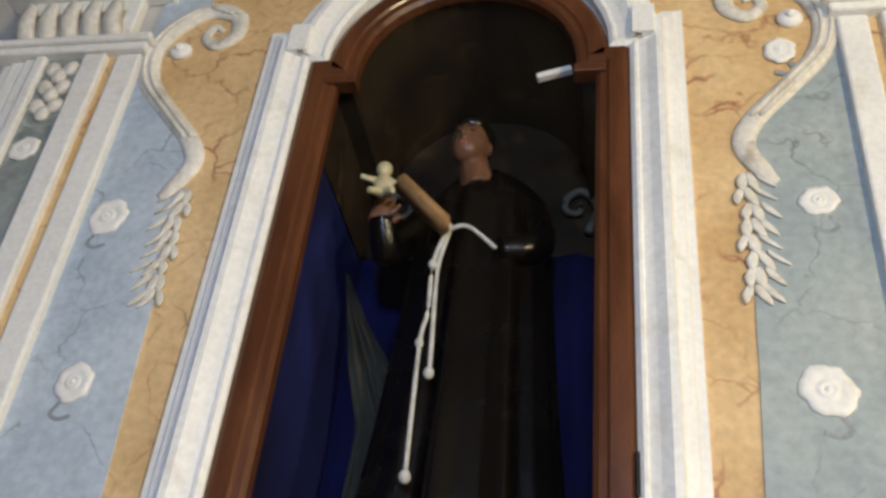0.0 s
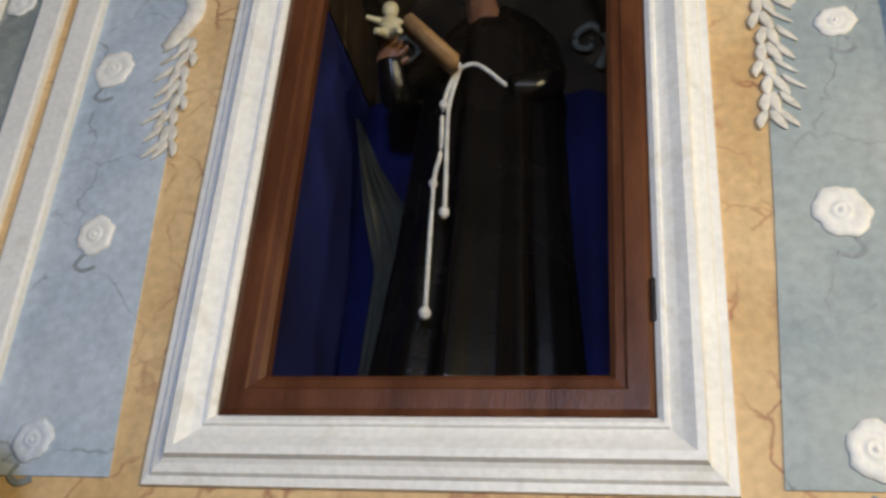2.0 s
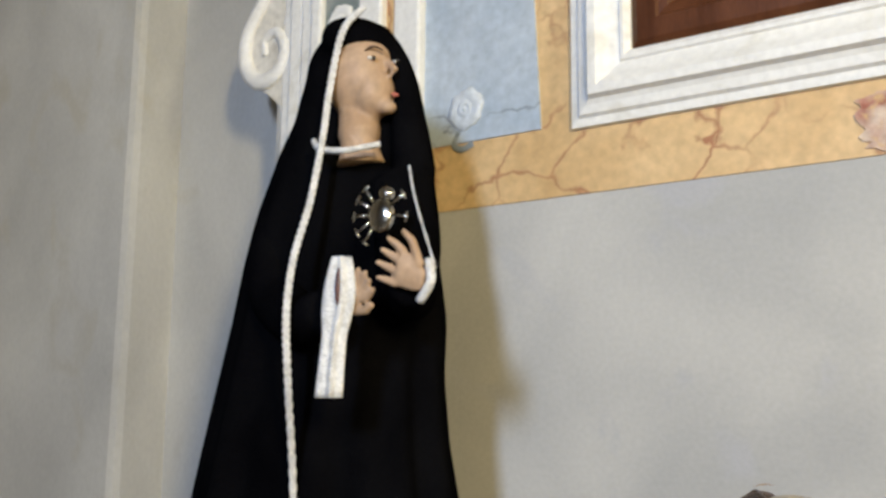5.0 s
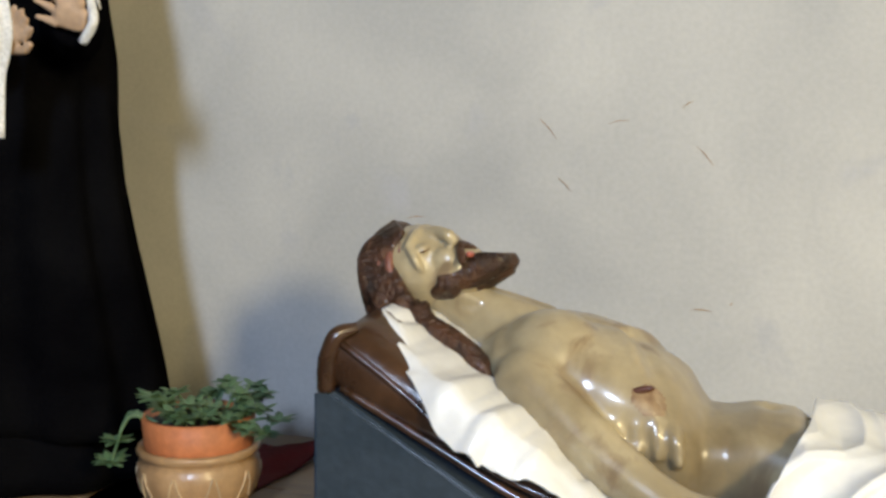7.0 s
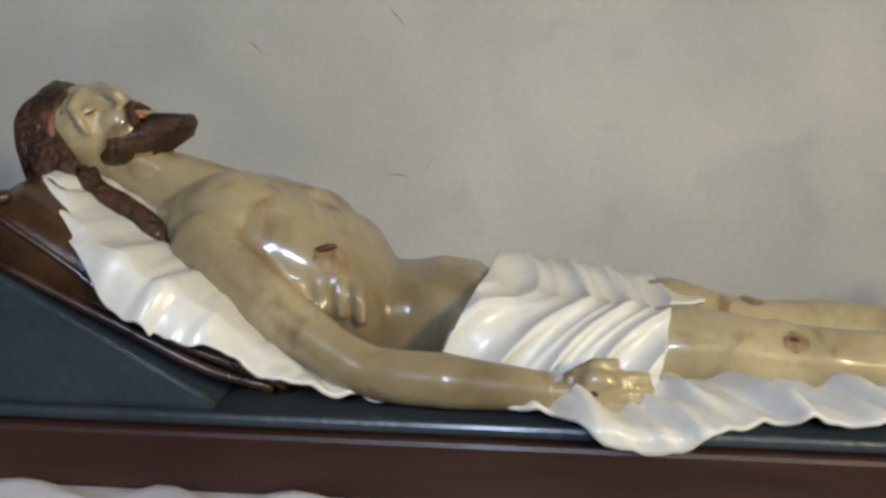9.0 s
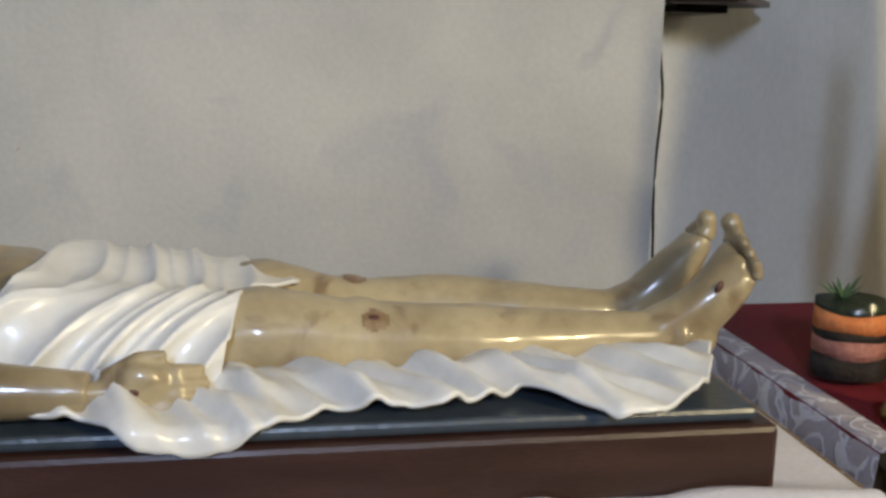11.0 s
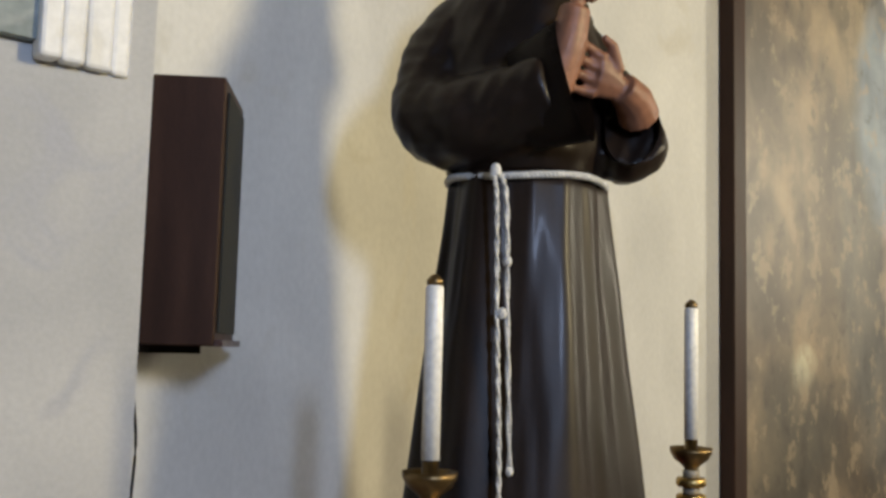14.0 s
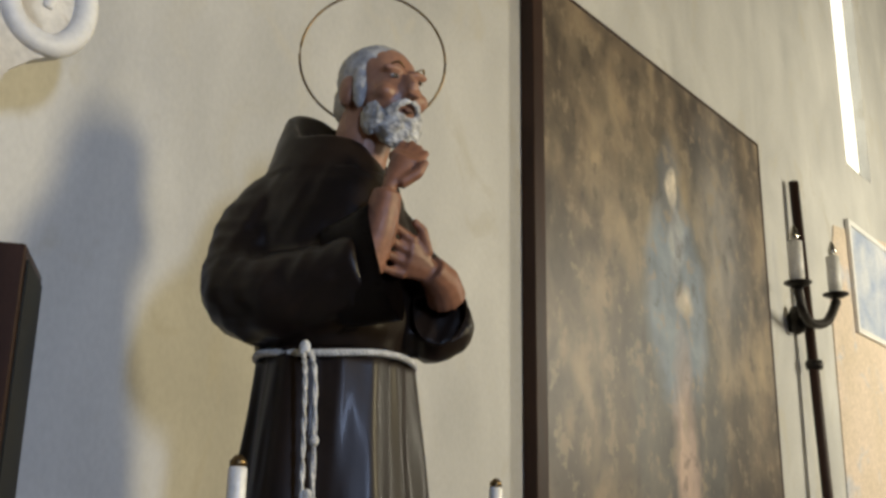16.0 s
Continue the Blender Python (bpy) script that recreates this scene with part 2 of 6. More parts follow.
# ---- building helpers ----
def part(name, bm, material, parent=None, label="", smooth=False):
    """Links a bmesh, built in world places, as one mesh object under a thing."""
    me = bpy.data.meshes.new(name)
    root = Vector((0, 0, 0))
    p = parent
    while p is not None:
        root += p.location
        p = p.parent
    if root.length:
        bm.transform(Matrix.Translation(-root))
    bmesh.ops.recalc_face_normals(bm, faces=bm.faces)
    bm.to_mesh(me)
    bm.free()
    for mt in material if isinstance(material, (list, tuple)) else [material]:
        me.materials.append(mt)
    if smooth:
        me.shade_smooth()
    ob = new(name, me)
    if parent is not None:
        ob.parent = parent
    if label:
        tagged(ob, label)
    return ob


def thing(name, at, label, category, group="", kind=""):
    ob = new(name)
    ob.empty_display_size = 0.05
    ob.location = at
    bpy.context.view_layer.update()
    return tagged(ob, label, category, group, kind)


def structure(name, bm, material, smooth=False, label=""):
    return tagged(part(name, bm, material, None, label, smooth), kind="structure")


def box(x0, x1, y0, y1, z0, z1, bevel=0.0, bm=None, seg=2):
    bm = bm or bmesh.new()
    r = bmesh.ops.create_cube(bm, size=1)
    for v in r["verts"]:
        v.co = Vector((x0 + (v.co.x + 0.5) * (x1 - x0), y0 + (v.co.y + 0.5) * (y1 - y0), z0 + (v.co.z + 0.5) * (z1 - z0)))
    if bevel:
        es = list({e for v in r["verts"] for e in v.link_edges})
        bmesh.ops.bevel(bm, geom=es, offset=bevel, segments=seg, affect="EDGES", profile=0.5)
    return bm


def loft(rings, bm=None, caps=True, closed=True):
    bm = bm or bmesh.new()
    rows = [[bm.verts.new(p) for p in r] for r in rings]
    k = len(rows[0])
    for a, b in zip(rows, rows[1:]):
        for i in range(k if closed else k - 1):
            j = (i + 1) % k
            bm.faces.new((a[i], a[j], b[j], b[i]))
    if caps and closed:
        bm.faces.new(list(reversed(rows[0])))
        bm.faces.new(rows[-1])
    return bm


def turned(cx, cy, profile, bm=None, seg=28):
    """A lathe form about a vertical axis from (radius, z) pairs."""
    rings = [[Vector((cx + max(r, 0.0004) * math.cos(2 * math.pi * i / seg), cy + max(r, 0.0004) * math.sin(2 * math.pi * i / seg), z))
              for i in range(seg)] for r, z in profile]
    return loft(rings, bm)


def smooth_path(pts, steps=6):
    """Catmull-Rom through points."""
    p = [Vector(q) for q in pts]
    p = [p[0] * 2 - p[1]] + p + [p[-1] * 2 - p[-2]]
    out = []
    for a, b, c, d in zip(p, p[1:], p[2:], p[3:]):
        for s in range(steps):
            t = s / steps
            out.append(0.5 * (2 * b + (c - a) * t + (2 * a - 5 * b + 4 * c - d) * t * t + (3 * b - a - 3 * c + d) * t ** 3))
    out.append(p[-2])
    return out


def tube(pts, radii, bm=None, seg=10, flat=1.0, up=(0, 0, 1), caps=True):
    """A tube along points; radii one number or one a point; flat squeezes it across 'up'."""
    pts = [Vector(p) for p in pts]
    if isinstance(radii, (int, float)):
        radii = [radii] * len(pts)
    elif len(radii) != len(pts):
        q = np.interp(np.linspace(0, 1, len(pts)), np.linspace(0, 1, len(radii)), radii)
        radii = [float(x) for x in q]
    up = Vector(up)
    rings = []
    for i, p in enumerate(pts):
        d = (pts[min(i + 1, len(pts) - 1)] - pts[max(i - 1, 0)]).normalized()
        u = up - d * up.dot(d)
        if u.length < 1e-3:
            u = Vector((1, 0, 0)) - d * d.x
        u.normalize()
        w = d.cross(u)
        rings.append([p + radii[i] * (math.cos(2 * math.pi * k / seg) * w + flat * math.sin(2 * math.pi * k / seg) * u) for k in range(seg)])
    return loft(rings, bm, caps)


def ball(c, r, bm=None, rot=(0, 0, 0), u=20, v=12):
    bm = bm or bmesh.new()
    r = r if isinstance(r, (tuple, list)) else (r, r, r)
    bmesh.ops.create_uvsphere(bm, u_segments=u, v_segments=v, radius=1.0, matrix=pose(*c, *rot) @ Matrix.Diagonal((*r, 1)))
    return bm


def melt(bm, voxel=0.008, smooth=6, wobble=0.0, wobble_scale=20.0):
    """Melts overlapping forms into one skin."""
    me = bpy.data.meshes.new("tmp")
    bm.to_mesh(me)
    bm.free()
    ob = new("tmp", me)
    rm = ob.modifiers.new("r", "REMESH")
    rm.mode, rm.voxel_size = "VOXEL", voxel
    sm = ob.modifiers.new("s", "SMOOTH")
    sm.factor, sm.iterations = 0.5, smooth
    ev = ob.evaluated_get(bpy.context.evaluated_depsgraph_get())
    out = bmesh.new()
    tmp = bpy.data.meshes.new_from_object(ev)
    out.from_mesh(tmp)
    bpy.data.objects.remove(ob)
    bpy.data.meshes.remove(tmp)
    bpy.data.meshes.remove(me)
    if wobble:
        out.normal_update()
        for vt in out.verts:
            vt.co += vt.normal * wobble * noise.noise(vt.co * wobble_scale)
    return out


def sculpture(name, pieces, at, label, category):
    """One plain mesh out of painted pieces (bmesh, material)."""
    mats, me = [], bpy.data.meshes.new(name)
    big = bmesh.new()
    for bm, mt in pieces:
        if mt not in mats:
            mats.append(mt)
        bmesh.ops.recalc_face_normals(bm, faces=bm.faces)
        for f in bm.faces:
            f.material_index = mats.index(mt)
            f.smooth = True
        t = bpy.data.meshes.new("t")
        bm.to_mesh(t)
        bm.free()
        big.from_mesh(t)
        bpy.data.meshes.remove(t)
    big.transform(Matrix.Translation(-Vector(at)))
    big.to_mesh(me)
    big.free()
    for mt in mats:
        me.materials.append(mt)
    ob = new(name, me)
    ob.location = at
    return tagged(ob, label, category)


def plate(outline, y0, y1, bm=None):
    """A flat piece from an outline of (x, z), between two depths."""
    bm = bm or bmesh.new()
    a = [bm.verts.new((x, y0, z)) for x, z in outline]
    b = [bm.verts.new((x, y1, z)) for x, z in outline]
    bm.faces.new(a)
    bm.faces.new(list(reversed(b)))
    for i in range(len(a)):
        j = (i + 1) % len(a)
        bm.faces.new((a[j], a[i], b[i], b[j]))
    return bm


def holed(outer, hole, y0, y1):
    """A slab with an opening through it: outlines in (x, z)."""
    bm = bmesh.new()
    es, loops = [], []
    for o in (outer, hole):
        vs = [bm.verts.new((x, y0, z)) for x, z in o]
        loops.append(vs)
        es += [bm.edges.new((vs[i], vs[(i + 1) % len(vs)])) for i in range(len(vs))]
    bmesh.ops.triangle_fill(bm, edges=es, use_beauty=True, use_dissolve=False)
    fs = list(bm.faces)
    r = bmesh.ops.extrude_face_region(bm, geom=fs)
    for v in r["geom"]:
        if isinstance(v, bmesh.types.BMVert):
            v.co.y = y1
    return bm


def niche_path(half, base, spring, arch, centre_z, steps=20, cx=-0.168):
    """Outline of the niche: upright sides, a small shoulder, a round head."""
    pts = [(cx - half, base), (cx + half, base), (cx + half, spring), (cx + arch, spring), (cx + arch, centre_z)]
    pts += [(cx + arch * math.cos(math.pi * i / steps), centre_z + arch * math.sin(math.pi * i / steps)) for i in range(1, steps)]
    return pts + [(cx - arch, centre_z), (cx - arch, spring), (cx - half, spring)]


def moulding(path, profile):
    """Sweeps a profile of (outward, forward) round a closed outline in (x, z)."""
    bm = bmesh.new()
    k = len(path)
    p = [Vector((x, z)) for x, z in path]
    rows = []
    for i in range(k):
        d0, d1 = (p[i] - p[i - 1]).normalized(), (p[(i + 1) % k] - p[i]).normalized()
        n0, n1 = Vector((d0.y, -d0.x)), Vector((d1.y, -d1.x))
        mv = (n0 + n1)
        mv = mv / max(mv.dot(n0), 0.5)
        rows.append([bm.verts.new((p[i].x + mv.x * o, -h, p[i].y + mv.y * o)) for o, h in profile])
    for i in range(k):
        a, b = rows[i], rows[(i + 1) % k]
        for j in range(len(profile) - 1):
            bm.faces.new((a[j], a[j + 1], b[j + 1], b[j]))
    return bm


MIRROR = -0.336  # x of a point mirrored about the altar's axis is MIRROR - x


def flip(pts, side):
    return [(x, z) for x, z in pts] if side < 0 else [(MIRROR - x, z) for x, z in pts]


# ---- the room ----
ALTAR_L, ALTAR_R, WALL_Y = -1.70, 1.389, 0.25
hole = niche_path(0.40, 2.36, 3.76, 0.345, 3.80)
structure("wall_altar", holed([(ALTAR_L, 0), (ALTAR_R, 0), (ALTAR_R, 6.4), (ALTAR_L, 6.4)], hole, 0.0, 0.30), PLASTER)
structure("wall_main_west", box(-2.40, ALTAR_L + 0.05, WALL_Y, 0.75, 0, 6.4), CREAM)
structure("wall_pier_west", box(-3.3, -2.40, 0.06, 0.75, 0, 6.4, 0.03), CREAM)
east = [(ALTAR_R - 0.05, 0), (13.0, 0), (13.0, 6.4), (ALTAR_R - 0.05, 6.4)]
structure("wall_main_east", holed(east, [(7.74, 4.15), (8.33, 4.15), (8.33, 6.1), (7.74, 6.1)], WALL_Y, 0.75), CREAM)
# glowing panel set inside the opening to give its bright strip
structure("sky_glow_panel", box(7.73, 8.34, 0.33, 0.36, 4.14, 6.11), SKYGLOW)
structure("wall_niche_back", box(-1.0, 0.7, 0.62, 0.75, 2.0, 4.6), CREAM)
# unseen walls, floor and ceiling added to close the room
structure("wall_west", box(-3.5, -3.3, -4.6, 0.75, 0, 6.4), DIMWALL)
structure("wall_east", box(13.0, 13.2, -4.6, 0.75, 0, 6.4), DIMWALL)
# openings of the south wall are added to hold the area lamps
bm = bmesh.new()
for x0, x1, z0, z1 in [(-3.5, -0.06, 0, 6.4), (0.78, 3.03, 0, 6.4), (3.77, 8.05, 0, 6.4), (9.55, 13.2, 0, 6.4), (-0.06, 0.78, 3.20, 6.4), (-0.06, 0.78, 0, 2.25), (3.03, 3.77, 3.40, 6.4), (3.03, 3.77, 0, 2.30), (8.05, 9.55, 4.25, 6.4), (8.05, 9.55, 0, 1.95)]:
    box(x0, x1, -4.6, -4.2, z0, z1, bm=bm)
structure("wall_south", bm, DIMWALL)
structure("floor", box(-3.5, 13.2, -4.6, 0.75, -0.1, 0.0), STONEFLOOR)
structure("ceiling", box(-3.5, 13.2, -4.6, 0.75, 6.4, 6.6), DIMWALL)

# niche interior
bm = bmesh.new()
lining = niche_path(0.396, 2.364, 3.755, 0.341, 3.80)
loft([[Vector((x, y, z)) for x, z in lining] for y in (0.018, 0.61)], bm, caps=False)
bm.faces.new([bm.verts.new((x, 0.61, z)) for x, z in lining])
structure("niche", bm, NICHEBLUE)
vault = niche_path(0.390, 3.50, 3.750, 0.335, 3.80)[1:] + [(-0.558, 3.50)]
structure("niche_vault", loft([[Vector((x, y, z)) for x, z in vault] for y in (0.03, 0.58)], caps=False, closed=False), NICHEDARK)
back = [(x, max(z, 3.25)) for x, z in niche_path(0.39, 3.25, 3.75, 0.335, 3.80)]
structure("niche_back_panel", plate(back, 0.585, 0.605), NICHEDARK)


def curtain(x0, x1, z0, z1, y, folds, depth, seed, material, nm, label):
    rnd = random.Random(seed)
    ph = [rnd.uniform(0, 6.3) for _ in range(4)]
    rings = []
    for j in range(13):
        z = z0 + (z1 - z0) * j / 12
        row = []
        for i in range(61):
            u = i / 60
            w = depth * (math.sin(folds * 6.28 * u + ph[0] + 0.6 * math.sin(j * 0.3 + ph[1])) + 0.4 * math.sin(folds * 13.1 * u + ph[2]))
            row.append(Vector((x0 + (x1 - x0) * u, y + w, z)))
        rings.append(row)
    b = loft(rings, closed=False)
    r = bmesh.ops.solidify(b, geom=list(b.faces), thickness=0.006)
    ob = part(nm, b, material, None, "", True)
    return tagged(ob, label, "curtain")


curtain(-0.560, 0.228, 2.37, 3.50, 0.52, 4, 0.012, 3, NICHEBLUE, "niche_curtain", "deep blue cloth hanging behind the niche statue")
rows = []
for j in range(25):
    z = 2.37 + 1.0 * j / 24
    xl = float(np.interp(z, [2.37, 2.60, 2.86, 3.05, 3.20, 3.37], [-0.475, -0.465, -0.450, -0.500, -0.528, -0.560]))
    xr = float(np.interp(z, [2.37, 2.90, 3.05, 3.20, 3.37], [-0.290, -0.300, -0.375, -0.470, -0.548]))
    rows.append([Vector((xl + (xr - xl) * i / 30, 0.42 + 0.014 * math.sin(i * 0.85 + 0.4 * math.sin(j * 0.3)) + 0.006 * math.sin(i * 2.1), z)) for i in range(31)])
bm = loft(rows, closed=False)
bmesh.ops.solidify(bm, geom=list(bm.faces), thickness=0.005)
tagged(part("hanging_drape", bm, OLIVE, None, "", True), "olive grey drape gathered beside the niche statue", "curtain")
structure("niche_sill", box(-0.50, 0.20, 0.03, 0.10, 2.366, 2.392, 0.004), BOOK, label="pale wooden sill board at the foot of the niche")
t = thing("wall_bracket", (0.10, 0.06, 3.80), "short white strip fixed inside the niche", "bracket")
bm = box(-0.052, 0.052, -0.012, 0.012, -0.010, 0.010, 0.003)
bm.transform(pose(0.083, 0.06, 3.822, 0, -17, 0))
part("strip", bm, STUCCO, t)
for s in (-1, 1):
    pts = flip([(-0.50, 3.62), (-0.53, 3.72), (-0.48, 3.79), (-0.43, 3.76), (-0.43, 3.71), (-0.47, 3.70), (-0.475, 3.74)], s)
    bm = tube(smooth_path([(x, 0.56, z) for x, z in pts]), [0.016, 0.012, 0.008], None, 8)
    tagged(part("niche_scroll", bm, OLIVE, None, "", True), "small gilded stucco scroll inside the dark niche", "ornament")

# niche frame, pane and outer moulding
t = thing("glazed_door", (-0.168, 0.0, 2.28), "reddish brown varnished wooden door with glass closing the niche", "door")
inner = niche_path(0.3735, 2.388, 3.75, 0.318, 3.80)
part("wood_frame", moulding(inner, [(0.0, -0.02), (0.0, 0.012), (0.012, 0.022), (0.030, 0.024), (0.036, 0.030), (0.078, 0.030), (0.092, 0.022), (0.094, -0.004)]), WOOD, t)
pane = part("pane", plate(niche_path(0.385, 2.38, 3.76, 0.33, 3.80), 0.006, 0.010), PANE, t, "clear glass pane")
pane.visible_shadow = False
part("hinge", box(0.292, 0.303, -0.036, -0.02, 2.50, 2.60, 0.003), IRON, t, "dark iron hinge")
outer = niche_path(0.468, 2.290, 3.83, 0.412, 3.84)
structure("trim_niche", moulding(outer, [(-0.004, -0.002), (-0.002, 0.030), (0.010, 0.040), (0.018, 0.040), (0.022, 0.032), (0.045, 0.040), (0.070, 0.056), (0.088, 0.056), (0.094, 0.040), (0.104, 0.034), (0.122, 0.030), (0.128, 0.020), (0.146, 0.018), (0.148, -0.002)]), STUCCO)

for s in (-1, 1):
    a, b_ = sorted((-0.168 + s * 0.472, -0.168 + s * 0.536))
    part("corner_block", box(a, b_, -0.066, -0.001, 3.848, 3.958, 0.004), STUCCO, bpy.data.objects["trim_niche"])
    a, b_ = sorted((-0.168 + s * 0.312, -0.168 + s * 0.402))
    part("shoulder_block", box(a, b_, -0.033, 0.018, 3.735, 3.765, 0.004), WOOD, t)
# painted fields
field = structure("painted_field", holed([(-1.193, 2.0), (0.857, 2.0), (0.857, 5.6), (-1.193, 5.6)], niche_path(0.56, 2.20, 3.9, 0.50, 3.84), -0.004, 0.0005), OCHRE, label="ochre painted marble field with brown veins")
SCURVE = [(-0.865, 2.16), (-0.895, 2.75), (-0.905, 3.0), (-0.935, 3.35), (-0.915, 3.47), (-0.96, 3.56), (-1.05, 3.68), (-1.14, 3.80), (-1.165, 3.92), (-1.12, 4.03), (-1.03, 4.11)]
for s, mt in ((-1, BLUE), (1, GREYBLUE)):
    o = [(-1.193, 2.16)] + [(v.x, v.z) for v in smooth_path([(x, 0, z) for x, z in SCURVE], 4)] + [(-1.02, 4.6), (-1.193, 4.6)]
    part("painted_panel", plate(flip(o, s), -0.009, -0.0035), mt, field, "blue painted marble panel" if s < 0 else "grey-blue painted marble panel")
rnd = random.Random(5)
o = []
for i in range(90):
    a = 6.283 * i / 90
    k = 1 + 0.20 * noise.noise(Vector((math.cos(a) * 1.7, math.sin(a) * 1.7, 4))) + 0.14 * noise.noise(Vector((math.cos(a) * 6, math.sin(a) * 6, 2)))
    c, s_ = math.cos(a), math.sin(a)
    o.append((-0.04 + 0.16 * k * math.copysign(abs(c) ** 0.55, c), 2.065 + 0.066 * k * math.copysign(abs(s_) ** 0.55, s_)))
part("peeled_patch", plate(o, -0.0075, -0.0035), PEEL, field, "patch of flaked red and white paint")


def ribbon(pts, width, high, bm=None, seg=12, y=-0.008):
    return tube(smooth_path([(x, y, z) for x, z in pts], 7), width, bm, seg, flat=high, up=(0, 1, 0))


VOLUTE = [(-0.985, 3.335), (-0.955, 3.37), (-0.915, 3.46), (-0.95, 3.55), (-1.05, 3.67), (-1.14, 3.79), (-1.165, 3.92), (-1.12, 4.03), (-1.02, 4.105), (-0.92, 4.075), (-0.905, 3.99), (-0.96, 3.945), (-1.005, 3.985), (-0.985, 4.03), (-0.955, 4.01)]
for s in (-1, 1):
    bm = ribbon(flip(VOLUTE, s), [0.012, 0.026, 0.030, 0.030, 0.030, 0.034, 0.036, 0.036, 0.034, 0.03, 0.026, 0.022, 0.018, 0.014, 0.008], 0.5)
    for q in range(2):
        ribbon(flip([(x + (0.012 if q else -0.012), z) for x, z in VOLUTE[3:10]], s), 0.007, 1.0, bm, 6, -0.024)
    part("volute", bm, STUCCO_WARM, field, "cream stucco scroll volute", True)
    bm = bmesh.new()
    ball((flip([(-1.075, 3.925)], s)[0][0], -0.01, 3.925), (0.036, 0.02, 0.034), bm)
    ball((flip([(-1.075, 3.925)], s)[0][0], -0.03, 3.925), (0.014, 0.01, 0.014), bm)
    part("volute_eye", bm, STUCCO, field, "", True)
    # hanging leaves
    for i in range(8):
        zc = 3.335 - 0.048 * i
        xc = -0.918 + 0.008 * math.sin(i * 2.1)
        for dx, ang in ((-0.026, 38 + 9 * math.sin(i * 1.7)), (0.000, 8 + 12 * math.sin(i * 2.9)), (0.020, -24 + 8 * math.cos(i * 2.3))):
            bm = bmesh.new()
            rings = []
            for j in range(7):
                u = j / 6
                w = 0.017 * math.sin(math.pi * (0.12 + 0.86 * u)) ** 0.8
                a = radians(ang)
                px, pz = xc + dx * 0.7 - math.sin(a) * 0.05 * u - 0.012 * u * u, zc + 0.03 - math.cos(a) * 0.062 * u
                px = px if s < 0 else MIRROR - px
                rings.append([Vector((px + w * math.cos(a) * cx, -0.009 - 0.007 * cy - 0.003 * u, pz)) for cx, cy in ((-1, 0), (-0.5, 0.8), (0, 0.5), (0.5, 0.8), (1, 0), (0, -0.2))])
            loft(rings, bm)
            part("leaf", bm, STUCCO_WARM, field, "", True)


SMUDGE = mat("faint_grey_brushwork", (0.20, 0.23, 0.25), (0.30, 0.33, 0.34), 30, 60, 0.8)
FADED = mat("faded_blue_paint", (0.50, 0.56, 0.62), (0.62, 0.66, 0.70), 9, 60, 0.7)


def rosette(x, z, r, parent, seed, y=-0.009, material=None):
    rnd = random.Random(seed)
    ph = [rnd.uniform(0, 6.28) for _ in range(3)]
    rings = []
    for rr, h in ((1.0, 0.0), (0.97, 0.006), (0.75, 0.011), (0.52, 0.009), (0.40, 0.006), (0.33, 0.012), (0.22, 0.013), (0.16, 0.007), (0.10, 0.016), (0.01, 0.019)):
        row = []
        for i in range(36):
            a = 6.2832 * i / 36
            wob = 1 + (0.05 * math.sin(6 * a + ph[0]) + 0.07 * math.sin(2 * a + ph[1]) + 0.035 * math.sin(11 * a + ph[2])) * max(0, rr - 0.3) * 1.4
            row.append(Vector((x + r * rr * wob * math.cos(a), y - h * 0.7, z + r * rr * wob * math.sin(a))))
        rings.append(row)
    return part("rosette", loft(rings), material or STUCCO, parent, "", True)


for i, (x, z, r) in enumerate([(-1.043, 2.758, 0.052), (-1.115, 3.272, 0.058), (-1.067, 2.239, 0.050), (0.696, 2.758, 0.062), (0.738, 3.272, 0.046), (0.700, 2.239, 0.058), (0.70, 3.80, 0.045)]):
    rosette(x, z, r, field, i, material=FADED if i == 2 else None)
    # a small painted ribbon under each flower
    s = -1 if x < 0 else 1
    bm = ribbon([(x + 0.02 * s, z - r), (x + 0.035 * s, z - r - 0.03), (x + 0.012 * s, z - r - 0.045), (x - 0.02 * s, z - r - 0.035)], 0.008, 0.1, y=-0.0085)
    part("painted_ribbon", bm, SMUDGE, field, "", True)

